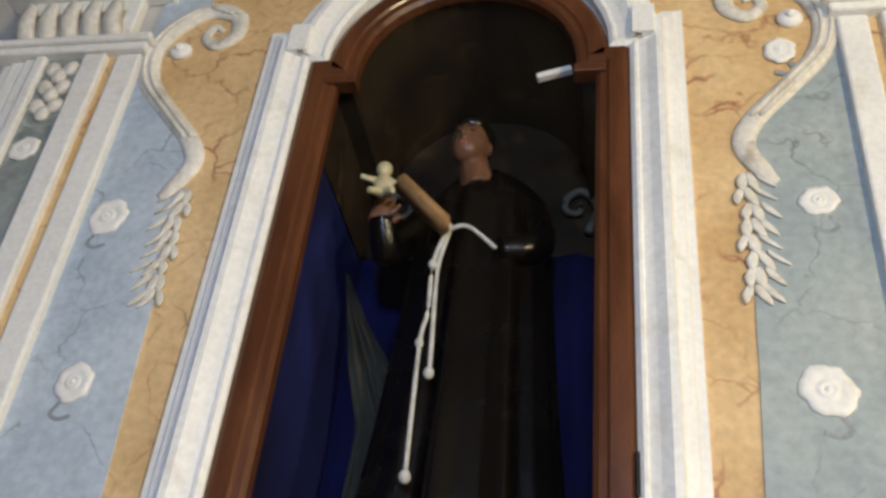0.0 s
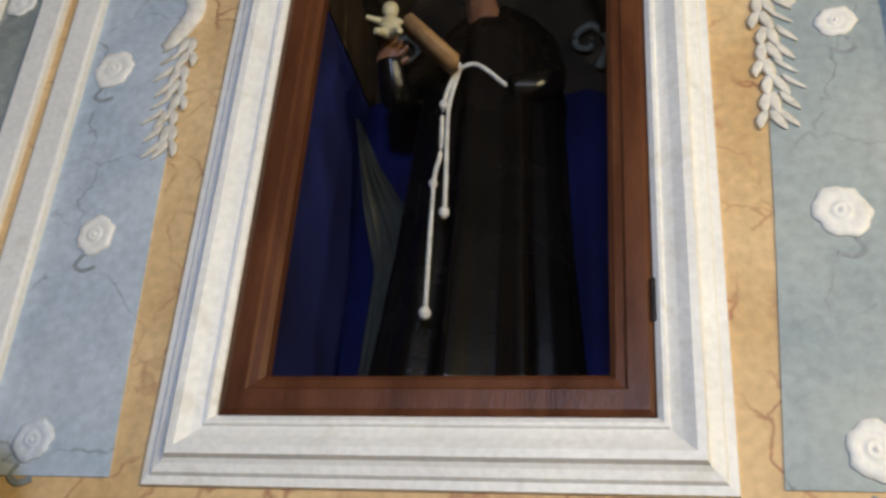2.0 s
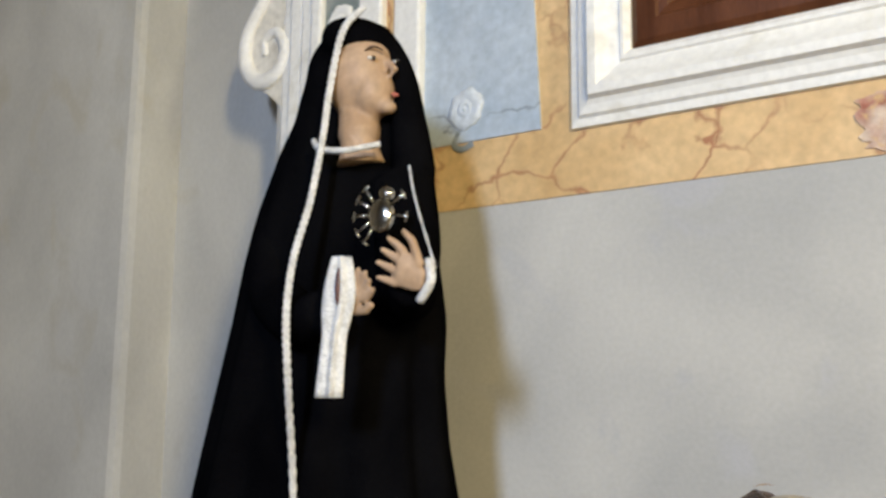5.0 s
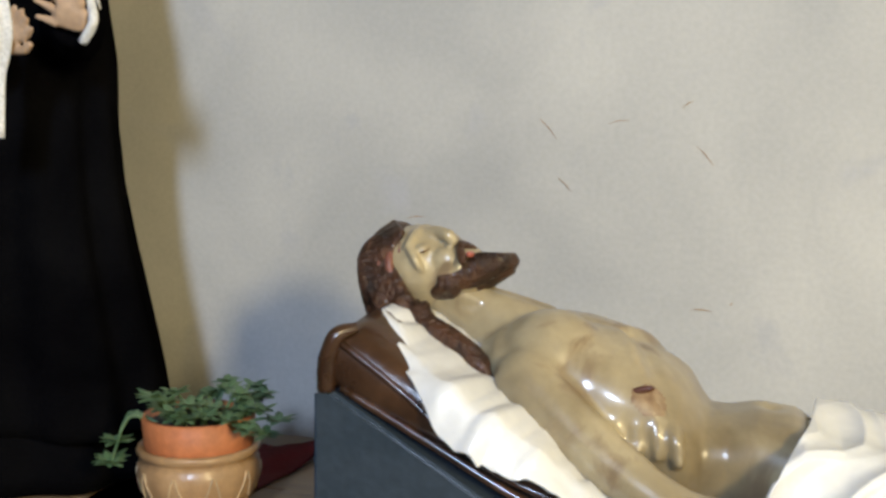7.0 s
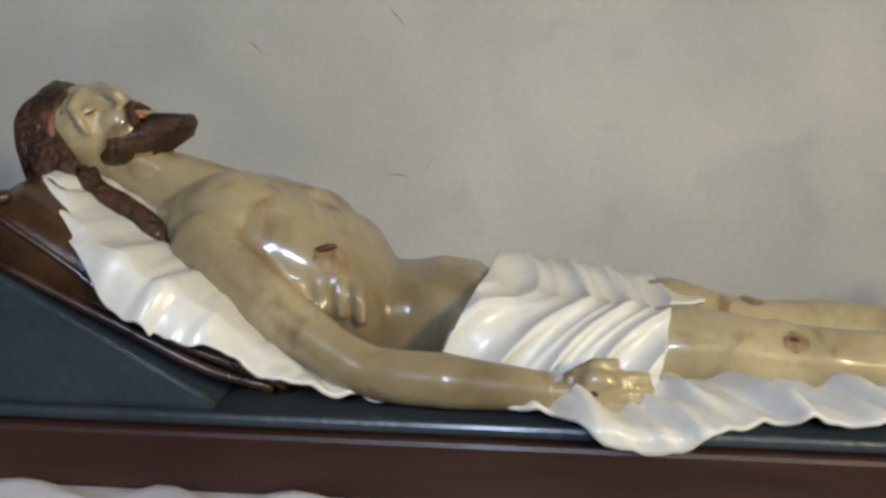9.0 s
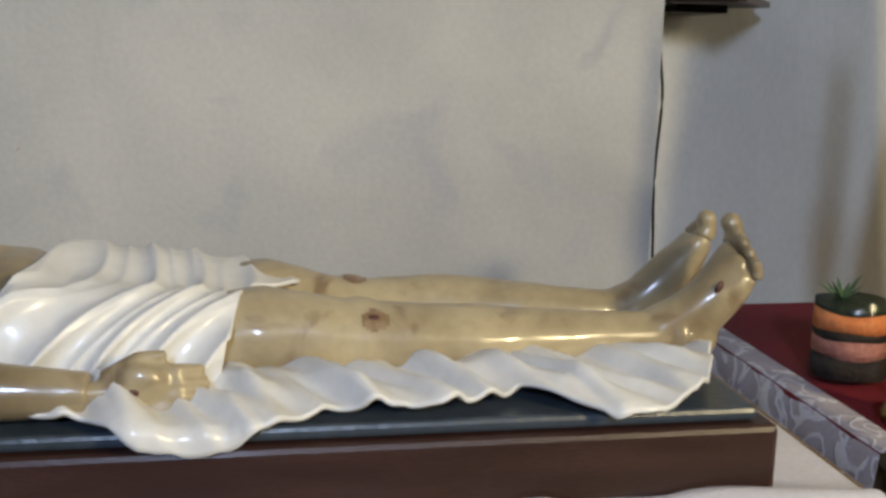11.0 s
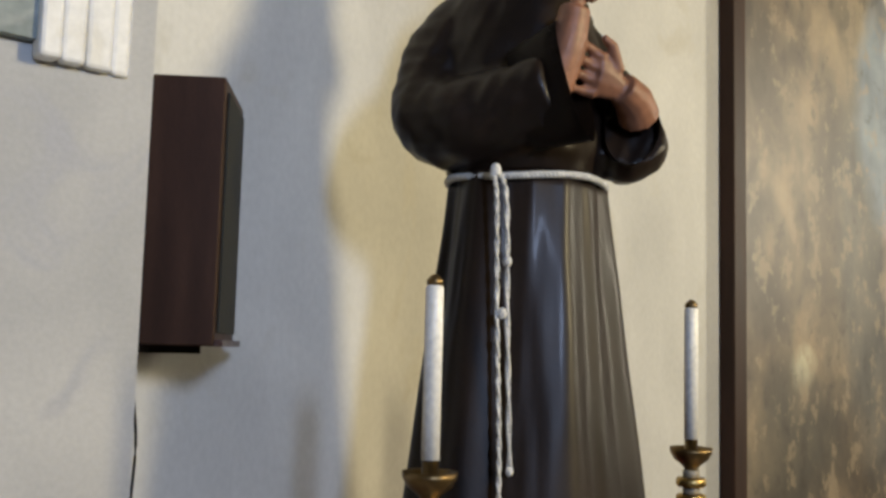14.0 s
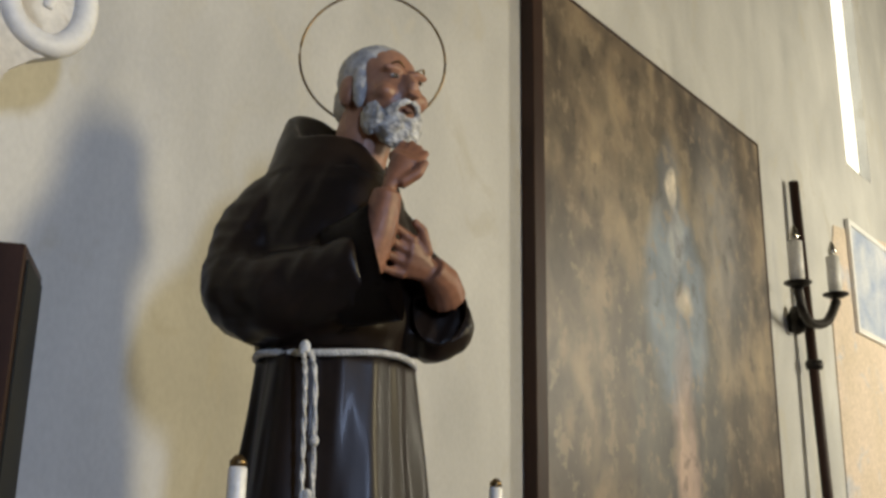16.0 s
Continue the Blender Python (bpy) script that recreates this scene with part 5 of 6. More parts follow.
# cowl: a pointed hood lying open behind the neck
rings = []
for r, drop, tip in ((0.150, 0.105, 0.0), (0.132, 0.050, 0.010), (0.112, 0.010, 0.022), (0.102, 0.0, 0.028), (0.090, 0.008, 0.018), (0.082, 0.055, 0.0)):
    row = []
    for i in range(48):
        a = 6.283 * i / 48
        back = math.cos(a - 2.142)
        rr = r + tip * max(0, back) ** 3
        row.append(fr(-0.008 + rr * math.cos(a), 0.012 + rr * math.sin(a), 2.305 - drop + 0.088 * back + 0.02 * max(0, back) ** 6))
    rings.append(row)
loft(rings, bm)
upper = melt(bm, 0.0068, 3)
upper.normal_update()
for v in upper.verts:
    q = v.co
    a = (q.x - FX) * 0.715 - (q.y - FY) * 0.699
    k = 1 if q.z < 2.22 else 0.35
    fold = noise.noise(Vector((a * 13 + q.z * 7, q.y * 6, q.z * 3))) - 0.5 * abs(noise.noise(Vector((a * 26 - q.z * 12, q.y * 9, q.z * 5))))
    v.co += v.normal * (0.011 * fold + 0.002 * noise.noise(q * 30)) * k
pieces.append((upper, HABIT))


def cuff(start, end, r0, r1, tall):
    ax = (end - start).normalized()
    s1 = (Vector((0, 0, 1)) - ax * ax.z).normalized()
    s2 = ax.cross(s1)
    rings = []
    for u in (0, 0.35, 0.7, 1.0):
        r = r0 + (r1 - r0) * u
        c = start.lerp(end, u)
        rings.append([c + s1 * math.cos(6.283 * i / 36) * r * tall + s2 * math.sin(6.283 * i / 36) * r * (0.75 + 0.05 * math.sin(3 * 6.283 * i / 36)) for i in range(36)])
    bm = loft(rings, caps=False)
    bmesh.ops.solidify(bm, geom=list(bm.faces), thickness=0.006)
    return bm


pieces.append((cuff(fr(-0.010, -0.155, 1.985), fr(0.080, -0.195, 2.012), 0.066, 0.078, 1.48), HABIT))
pieces.append((cuff(fr(0.190, -0.030, 1.950), fr(0.188, -0.088, 1.956), 0.066, 0.068, 1.10), HABIT))
# forearms and hands
bm = bmesh.new()
tube(smooth_path([fr(0.035, -0.172, 1.99), fr(0.062, -0.184, 2.07), fr(0.078, -0.188, 2.145)], 4), [0.036, 0.035, 0.028], bm, 14)
fingers(fr(0.078, -0.188, 2.148), fr(0.132, -0.166, 2.276), fr(0.040, -0.014, -0.018) - fr(0, 0, 0), 0.0115, bm, 4, fr(0.004, 0.026, -0.012) - fr(0, 0, 0))
tube([fr(0.205, -0.070, 1.975), fr(0.190, -0.105, 2.000), fr(0.165, -0.135, 2.015)], [0.040, 0.036, 0.030], bm, 14)
fingers(fr(0.168, -0.134, 2.012), fr(0.080, -0.176, 2.046), fr(0.016, -0.012, 0.068) - fr(0, 0, 0), 0.0110, bm, 4)
pieces.append((melt(bm, 0.0042, 3), TAN))
# head, turned a little
HX, HY, HZ = 2.052, -0.402, 2.412
TURN = Matrix.Translation((HX, HY, HZ)) @ pose(0, 0, 0, 0, 0, -13) @ Matrix.Translation((-HX, -HY, -HZ))
head_start = len(pieces)
bm = bmesh.new()
ball((HX, HY + 0.018, HZ + 0.022), (0.078, 0.096, 0.092), bm)
ball((HX, HY - 0.030, HZ - 0.022), (0.064, 0.064, 0.080), bm)
tube([(HX - 0.010, HY + 0.03, HZ - 0.04), (HX - 0.022, HY + 0.05, HZ - 0.12), (HX - 0.035, HY + 0.055, HZ - 0.20)], [0.062, 0.060, 0.066], bm, 16)
tube([(HX, HY - 0.086, HZ + 0.018), (HX, HY - 0.108, HZ - 0.014), (HX, HY - 0.112, HZ - 0.028), (HX, HY - 0.092, HZ - 0.034)], [0.010, 0.013, 0.016, 0.010], bm, 10)
for s in (-1, 1):
    ball((HX + s * 0.030, HY - 0.076, HZ + 0.030), (0.026, 0.014, 0.010), bm)
    ball((HX + s * 0.040, HY - 0.064, HZ - 0.022), (0.024, 0.024, 0.020), bm)
    ball((HX + s * 0.080, HY + 0.018, HZ - 0.002), (0.012, 0.022, 0.034), bm)
pieces.append((melt(bm, 0.0045, 3), FRIARFACE))
for s in (-1, 1):
    pieces.append((ball((HX + s * 0.030, HY - 0.083, HZ + 0.012), (0.011, 0.005, 0.0042), None, (0, 0, 0), 10, 6), GREYHAIR))
    pieces.append((ball((HX + s * 0.030, HY - 0.0875, HZ + 0.012), (0.0058, 0.003, 0.0044), None, (0, 0, 0), 8, 6), EYE))
    pieces.append((tube(smooth_path([(HX + s * 0.014, HY - 0.094, HZ + 0.030), (HX + s * 0.032, HY - 0.096, HZ + 0.038), (HX + s * 0.050, HY - 0.072, HZ + 0.030)], 4), [0.0012, 0.0024, 0.0010], None, 6), BRONZE))
bm = bmesh.new()
ball((HX, HY + 0.026, HZ + 0.044), (0.083, 0.088, 0.078), bm)
ball((HX, HY + 0.045, HZ - 0.005), (0.080, 0.080, 0.070), bm)
for s in (-1, 1):
    ball((HX + s * 0.070, HY - 0.018, HZ + 0.000), (0.014, 0.018, 0.050), bm)
pieces.append((melt(bm, 0.006, 3, 0.002, 80), GREYHAIR))
bm = bmesh.new()
ball((HX, HY - 0.048, HZ - 0.088), (0.044, 0.034, 0.034), bm)
for s in (-1, 1):
    ball((HX + s * 0.050, HY - 0.034, HZ - 0.066), (0.015, 0.034, 0.038), bm)
    tube([(HX + s * 0.002, HY - 0.100, HZ - 0.041), (HX + s * 0.020, HY - 0.094, HZ - 0.047), (HX + s * 0.040, HY - 0.072, HZ - 0.064)], [0.006, 0.008, 0.008], bm, 8)
rnd = random.Random(4)
for k in range(60):
    a, e = rnd.uniform(-2.6, -0.55), rnd.uniform(-1.3, 0.5)
    ball((HX + 0.050 * math.cos(a) * math.cos(e), HY - 0.044 + 0.040 * math.sin(a) * math.cos(e), HZ - 0.086 + 0.040 * math.sin(e)), rnd.uniform(0.006, 0.010), bm, (0, 0, 0), 8, 6)
pieces.append((melt(bm, 0.0042, 1, 0.003, 120), BEARD))
pieces.append((ball((HX, HY - 0.090, HZ - 0.058), (0.014, 0.006, 0.006), None, (0, 0, 0), 10, 6), CAVITY))

for hb, hm in pieces[head_start:]:
    hb.transform(TURN)


# twisted cord: belt and two hanging ends
def cord(pts, r, turns):
    p = smooth_path(pts, 14)
    bm = bmesh.new()
    for ph in (0, math.pi):
        q = []
        for i, v in enumerate(p):
            d = (p[min(i + 1, len(p) - 1)] - p[max(i - 1, 0)]).normalized()
            a = d.cross(Vector((0.3, 1, 0.2))).normalized()
            b_ = d.cross(a)
            th = turns * 6.283 * i / len(p) + ph
            q.append(v + (a * math.cos(th) + b_ * math.sin(th)) * r * 0.55)
        tube(q, r * 0.75, bm, 6)
    return bm


ring = [(FX + 0.158 * math.cos(a), FY + 0.146 * math.sin(a), 1.852 + 0.004 * math.sin(3 * a)) for a in [6.283 * i / 24 for i in range(25)]]
pieces.append((cord(ring, 0.0060, 60), ROPE))
KX, KY = 1.834, -0.424
pieces.append((cord([(KX, KY - 0.004, 1.852), (KX - 0.004, KY - 0.022, 1.80), (KX - 0.005, KY - 0.030, 1.60), (KX - 0.014, KY - 0.050, 1.40), (KX - 0.022, KY - 0.062, 1.235)], 0.0040, 46), ROPE))
pieces.append((cord([(KX + 0.012, KY - 0.008, 1.852), (KX + 0.016, KY - 0.026, 1.80), (KX + 0.014, KY - 0.036, 1.60), (KX + 0.010, KY - 0.052, 1.34)], 0.0040, 38), ROPE))
for c, r in (((KX + 0.004, KY - 0.010, 1.852), 0.010), ((KX + 0.014, KY - 0.034, 1.690), 0.008), ((KX + 0.002, KY - 0.036, 1.600), 0.008), ((KX - 0.022, KY - 0.062, 1.235), 0.008), ((KX + 0.010, KY - 0.052, 1.335), 0.007)):
    pieces.append((ball(c, (r, r, r * 1.3), None, (0, 0, 0), 12, 8), ROPE))
# dark core and sandalled feet under the hem, halo ring
pieces.append((turned(FX, FY, [(0, FZ), (0.150, FZ), (0.165, FZ + 0.05), (0, FZ + 0.05)]), HABIT))
bm = bmesh.new()
for tx, ty, ang in ((1.930, -0.50, 0.0), (2.060, -0.53, 0.3)):
    for k in range(4):
        ox = 0.014 * (k - 1.5)
        tube([(tx + ox, ty + 0.02, FZ + 0.016), (tx + ox * 1.2 - 0.01, ty - 0.045 + 0.004 * k, FZ + 0.011)], [0.011, 0.008], bm, 8)
tube([(1.945, -0.48, 0.982), (1.92, -0.535, 0.978)], [0.028, 0.016], bm, 10, 0.5)
pieces.append((bm, HAIR))
halo = [fr(0.052 + 0.158 * math.cos(a), 0.05, 2.528 + 0.158 * math.sin(a)) for a in [6.283 * i / 48 for i in range(49)]]
pieces.append((tube(halo, 0.0028, None, 8), BRONZE))
sculpture("friar_statue", pieces, (FX, FY, FZ), "standing friar statue in brown habit with white cord and ring halo", "statue")

t = thing("statue_plinth", (2.02, -0.34, RZ + 0.008), "dark green marble plinth with a small brass plate", "plinth")
part("block", box(1.790, 2.262, -0.530, -0.125, RZ + 0.008, FZ - 0.012, 0.006), GREENMARBLE, t)
part("top_slab", box(1.782, 2.270, -0.538, -0.118, FZ - 0.012, FZ, 0.003), GREENMARBLE, t)
pl = part("name_plate", box(1.965, 2.115, -0.535, -0.531, 0.902, 0.944, 0.001), BRASS, t, "engraved brass plate")
part("inscription_bar", box(1.985, 2.095, -0.5365, -0.5352, 0.918, 0.926), BRONZE, pl)

# ---- candlesticks and candles ----
def candlestick(cx, cy):
    t = thing("candlestick", (cx, cy, RZ + 0.006), "tall onyx and brass candlestick standing on red cloth", "candlestick", "altar candlesticks")
    z = RZ + 0.006
    part("foot", turned(cx, cy, [(0.0, z), (0.060, z), (0.062, z + 0.010), (0.058, z + 0.024), (0.040, z + 0.030), (0.026, z + 0.036), (0.0, z + 0.036)]), BRASS, t, "round brass foot", True)
    part("lower_stem", turned(cx, cy, [(0, z + 0.036), (0.023, z + 0.036), (0.021, z + 0.145), (0, z + 0.145)], None, 20), ONYX, t, "veined onyx stem", True)
    part("collar", turned(cx, cy, [(0, z + 0.145), (0.024, z + 0.145), (0.029, z + 0.150), (0.029, z + 0.160), (0.024, z + 0.166), (0, z + 0.166)]), BRASS, t, "", True)
    part("upper_stem", turned(cx, cy, [(0, z + 0.166), (0.018, z + 0.166), (0.0165, z + 0.345), (0, z + 0.345)], None, 20), ONYX, t, "veined onyx stem", True)
    for dz in (0.345, 0.378):
        part("brass_ring", turned(cx, cy, [(0, z + dz), (0.027, z + dz), (0.030, z + dz + 0.004), (0.030, z + dz + 0.014), (0.027, z + dz + 0.018), (0, z + dz + 0.018)]), BRASS, t, "", True)
        part("ring_neck", turned(cx, cy, [(0, z + dz + 0.018), (0.017, z + dz + 0.018), (0.017, z + dz + 0.033), (0, z + dz + 0.033)]), ONYX, t, "", True)
    part("drip_cup", turned(cx, cy, [(0, z + 0.411), (0.012, z + 0.411), (0.018, z + 0.420), (0.034, z + 0.432), (0.042, z + 0.446), (0.043, z + 0.456), (0.039, z + 0.454), (0.030, z + 0.442), (0.013, z + 0.438), (0.013, z + 0.472), (0, z + 0.472)]), BRONZE, t, "bronze drip cup", True)
    return t


def candle(cx, cy):
    z = RZ + 0.006 + 0.473
    t = thing("candle", (cx, cy, z), "tall white candle with an unlit wick in its holder", "candle", "altar candles")
    part("wax", turned(cx, cy, [(0, z), (0.0142, z), (0.0142, z + 0.262), (0.012, z + 0.266), (0, z + 0.264)], None, 20), WAX, t, "", True)
    part("wick_cap", turned(cx, cy, [(0, z + 0.264), (0.0125, z + 0.266), (0.013, z + 0.274), (0.006, z + 0.282), (0, z + 0.284)], None, 16), BRONZE, t, "burnt bronze cap", True)
    return t


c1 = candlestick(1.640, -0.512)
k1 = candle(1.640, -0.512)
for src in (c1, k1):
    copy_thing(src, Matrix.Translation(src.location + Vector((2.372 - 1.640, 0.049, 0))))

# ---- jar garden ----
MOSS = mat("dark_moss", (0.010, 0.016, 0.007), (0.030, 0.045, 0.018), 60, 160, 0.8, bump=0.6)
JX, JY, JZ = 1.640, -0.300, RZ + 0.006
t = thing("jar_garden", (JX, JY, JZ), "glass jar with orange and pink sand layers and succulent", "planter")
g = part("glass_jar", loft([[Vector((JX + r * math.cos(6.283 * i / 36), JY + r * math.sin(6.283 * i / 36), JZ + z)) for i in range(36)] for r, z in ((0.060, 0.0), (0.066, 0.006), (0.066, 0.160), (0.0645, 0.161))], caps=False), PANE, t, "clear glass", True)
g.visible_shadow = False
rnd = random.Random(12)
for nm, z0, z1, mt in (("soil_layer", 0.011, 0.048, SOIL), ("pink_layer", 0.049, 0.078, SALMON), ("brown_layer", 0.079, 0.092, SOIL), ("orange_layer", 0.093, 0.124, ORANGE), ("moss_layer", 0.125, 0.138, MOSS)):
    wob = [rnd.uniform(-0.006, 0.006) for _ in range(6)]
    rings = []
    for r, z, k in ((0.0005, z0, 0), (0.0615, z0, 1), (0.0615, z1, 1), (0.0005, z1, 0)):
        rings.append([Vector((JX + r * math.cos(6.283 * i / 36), JY + r * math.sin(6.283 * i / 36), JZ + z + k * 0.002 * math.sin(6.283 * i / 12 + z * 90))) for i in range(36)])
    part(nm, loft(rings), mt, t, "", True)


def blade(bm, base, tip, w, sag=0.01):
    b, e = Vector(base), Vector(tip)
    d = (e - b)
    s = d.cross(Vector((0, 0, 1)))
    s = s.normalized() if s.length > 1e-5 else Vector((1, 0, 0))
    up = s.cross(d).normalized()
    rings = []
    for u, k in ((0, 0.35), (0.35, 1.0), (0.7, 0.85), (1.0, 0.08)):
        c = b.lerp(e, u) - Vector((0, 0, sag * u * u))
        rings.append([c - s * w * k, c + up * w * 0.25 * k, c + s * w * k, c - up * w * 0.15 * k])
    loft(rings, bm)


bm = bmesh.new()
for k in range(16):
    a = k * 2.4
    rr = 0.02 + 0.035 * rnd.random()
    blade(bm, (JX - 0.022, JY, JZ + 0.135), (JX - 0.022 + rr * math.cos(a), JY + rr * math.sin(a), JZ + 0.160 + 0.03 * rnd.random()), 0.004)
part("succulent", bm, LEAF, t, "small green succulent")
t = thing("potted_succulent", (2.43, -0.33, RZ + 0.006), "small green succulent behind the candlestick", "plant")
part("pot", turned(2.43, -0.33, [(0, RZ + 0.006), (0.025, RZ + 0.006), (0.032, RZ + 0.05), (0.028, RZ + 0.05), (0, RZ + 0.045)]), TERRACOTTA, t, "", True)
for k in range(14):
    a = k * 2.4
    bm = bmesh.new()
    blade(bm, (2.43, -0.33, RZ + 0.048), (2.43 + 0.045 * math.cos(a), -0.33 + 0.045 * math.sin(a), RZ + 0.10 + 0.03 * rnd.random()), 0.005)
    part("leaf", bm, LEAF, t)

t = thing("leafy_plant", (2.62, -0.50, RZ + 0.006), "green narrow-leaved plant in a small clay pot", "plant")
part("pot", turned(2.62, -0.50, [(0, RZ + 0.006), (0.028, RZ + 0.006), (0.038, RZ + 0.045), (0.034, RZ + 0.045), (0, RZ + 0.040)]), TERRACOTTA, t, "", True)
for k in range(22):
    a = k * 2.4
    rr = 0.035 + 0.055 * rnd.random()
    bm = bmesh.new()
    blade(bm, (2.62 + 0.01 * math.cos(a), -0.50 + 0.01 * math.sin(a), RZ + 0.042), (2.62 + rr * math.cos(a), -0.50 + rr * math.sin(a), RZ + 0.075 + 0.06 * rnd.random()), 0.006)
    part("leaf", bm, LEAF, t)

# ---- flower pot ----
PX, PY, PZ = -0.585, -0.545, TZ + 0.005
t = thing("flower_pot", (PX, PY, PZ), "incised clay pot with a terracotta liner and leafy green plant", "plant pot")
prof = [(0, 0), (0.060, 0), (0.066, 0.008), (0.092, 0.048), (0.102, 0.080), (0.100, 0.102), (0.092, 0.110), (0.098, 0.114), (0.103, 0.122), (0.100, 0.130), (0.092, 0.129), (0.086, 0.115), (0, 0.10)]
part("outer_pot", turned(PX, PY, [(r, PZ + z) for r, z in prof], None, 40), CLAY, t, "incised glazed clay pot", True)
part("liner", turned(PX, PY, [(0, PZ + 0.108), (0.082, PZ + 0.108), (0.090, PZ + 0.130), (0.094, PZ + 0.178), (0.088, PZ + 0.180), (0.084, PZ + 0.165), (0, PZ + 0.160)], None, 40), TERRACOTTA, t, "terracotta liner pot", True)
INCISED = mat("pale_clay_scratch", (0.42, 0.30, 0.17), (0.52, 0.38, 0.23), 20, 80, 0.6)
for k in range(20):
    a0 = 6.283 * k / 20
    pts = []
    for u in range(5):
        f = u / 4
        a = a0 + (0.14 if k % 2 else -0.14) * f
        z = 0.050 + 0.045 * f
        r = np.interp(z, [0.048, 0.080, 0.102], [0.0925, 0.1025, 0.1005])
        pts.append((PX + r * math.cos(a), PY + r * math.sin(a), PZ + z))
    part("incised_line", tube(pts, 0.0018, None, 5), INCISED, t)
part("soil", turned(PX, PY, [(0, PZ + 0.161), (0.084, PZ + 0.161), (0.084, PZ + 0.166), (0, PZ + 0.168)]), SOIL, t)
rnd = random.Random(21)
plant = part("stems", bmesh.new(), LEAF, t)
bm_st = bmesh.new()
heads = []
for k in range(26):
    a, r = rnd.uniform(0, 6.283), 0.085 * math.sqrt(rnd.random())
    bx, by = PX + r * 0.7 * math.cos(a), PY + r * 0.7 * math.sin(a)
    lean = rnd.uniform(0.02, 0.055)
    hx, hy, hz = bx + lean * math.cos(a) * (1.0 if math.cos(a) > 0 else 0.2) + rnd.uniform(0.0, 0.02), by + lean * math.sin(a), PZ + rnd.uniform(0.180, 0.222)
    heads.append((hx, hy, hz, 0.030))
for hx, hy, hz in ((PX + 0.130, PY - 0.02, PZ + 0.198), (PX + 0.150, PY + 0.0, PZ + 0.178), (PX + 0.120, PY - 0.05, PZ + 0.172), (PX + 0.142, PY - 0.03, PZ + 0.160), (PX - 0.115, PY - 0.07, PZ + 0.135), (PX - 0.130, PY - 0.06, PZ + 0.100), (PX - 0.11, PY - 0.09, PZ + 0.105)):
    heads.append((hx, hy, hz, 0.032))
for hx, hy, hz, ln in heads:
    tube(smooth_path([(PX + (hx - PX) * 0.5, PY + (hy - PY) * 0.5, PZ + 0.165), (PX + (hx - PX) * 0.8, PY + (hy - PY) * 0.8, max(hz, PZ + 0.185) - 0.004), (hx, hy, hz)], 3), [0.003, 0.0028, 0.002], bm_st, 6)
me = bpy.data.meshes.new("stems")
bm_st.transform(Matrix.Translation(-Vector((PX, PY, PZ))))
bm_st.to_mesh(me)
bm_st.free()
me.materials.append(LEAF)
plant.data = me
for hx, hy, hz, ln in heads:
    bm = bmesh.new()
    a0 = rnd.uniform(0, 6)
    for q in range(13):
        a = a0 + 2.4 * q
        e = 0.85 - 0.10 * q / 2
        L = ln * rnd.uniform(0.7, 1.15)
        blade(bm, (hx, hy, hz), (hx + L * math.cos(a) * math.cos(e * 0.7), hy + L * math.sin(a) * math.cos(e * 0.7), hz + L * math.sin(e)), 0.0075, 0.008)
    part("leaf_tuft", bm, LEAF, t)
# red cloth lying flat under the pot, one corner turned up behind it
bm = fold_sheet(30, 40, lambda u, v: (-0.84 + 0.265 * u + 0.035 * v + 0.008 * math.sin(9 * v), -0.68 + 0.55 * v + 0.008 * math.sin(7 * u), TZ + 0.003 + 0.030 * max(0, u - 0.5) * max(0, v - 0.72) / 0.14 + 0.004 * max(0, v - 0.55) * math.sin(14 * u + 5 * v) ** 2))
bmesh.ops.solidify(bm, geom=list(bm.faces), thickness=0.002)
tagged(part("red_cloth", bm, RED, None, "", True), "dark red cloth lying under the flower pot", "cloth")

# ---- loudspeaker and cable ----
a = radians(36)
ax, dp = Vector((math.cos(a), -math.sin(a), 0)), Vector((math.sin(a), math.cos(a), 0))
fr = Vector((1.512, -0.045, 0))
t = thing("loudspeaker", (1.50, 0.05, 1.53), "dark brown wooden box loudspeaker hanging in the wall corner", "loudspeaker")
bm = bmesh.new()
w_, d_, z0, z1 = 0.135, 0.262, 1.530, 2.030
lo, hi = [], []
c4 = [fr - ax * w_, fr, fr + dp * d_, fr + dp * d_ - ax * w_]
loft([[Vector((p.x, p.y, z)) for p in c4] for z in (z0, z1)], bm)
bmesh.ops.bevel(bm, geom=list(bm.edges), offset=0.003, segments=1, affect="EDGES")
part("cabinet", bm, DARKWOOD, t)
bm = bmesh.new()
q0, q1 = fr + dp * 0.02 + ax * 0.001, fr + dp * (d_ - 0.02) + ax * 0.001
loft([[Vector((p.x, p.y, z)) for p in (q0, q0 + ax * 0.004, q1 + ax * 0.004, q1)] for z in (z0 + 0.025, z1 - 0.025)], bm)
part("grille", bm, GREYCLOTH, t, "black speaker cloth")
bm = bmesh.new()
q0, q1 = fr + dp * 0.0 + ax * 0.001, fr + dp * d_ + ax * 0.001
loft([[Vector((p.x, p.y, z)) for p in (q0, q0 + ax * 0.014, q1 + ax * 0.014, q1)] for z in (z0, z0 + 0.012)], bm)
part("ledge", bm, BIERWOOD, t)
part("wall_mount", box(1.455, 1.56, 0.10, 0.246, 1.515, 1.530), IRON, t)
bm = tube(smooth_path([(1.405, 0.04, 1.56), (1.398, 0.03, 1.45), (1.408, 0.03, 1.35), (1.402, 0.03, 1.20), (1.408, 0.03, 1.05), (1.412, 0.03, 0.88), (1.41, 0.05, 0.4), (1.41, 0.06, 0.0)], 6), 0.003, None, 6)
tagged(part("speaker_cable", bm, IRON, None, "", True), "thin dark cable running down the wall corner", "cable")

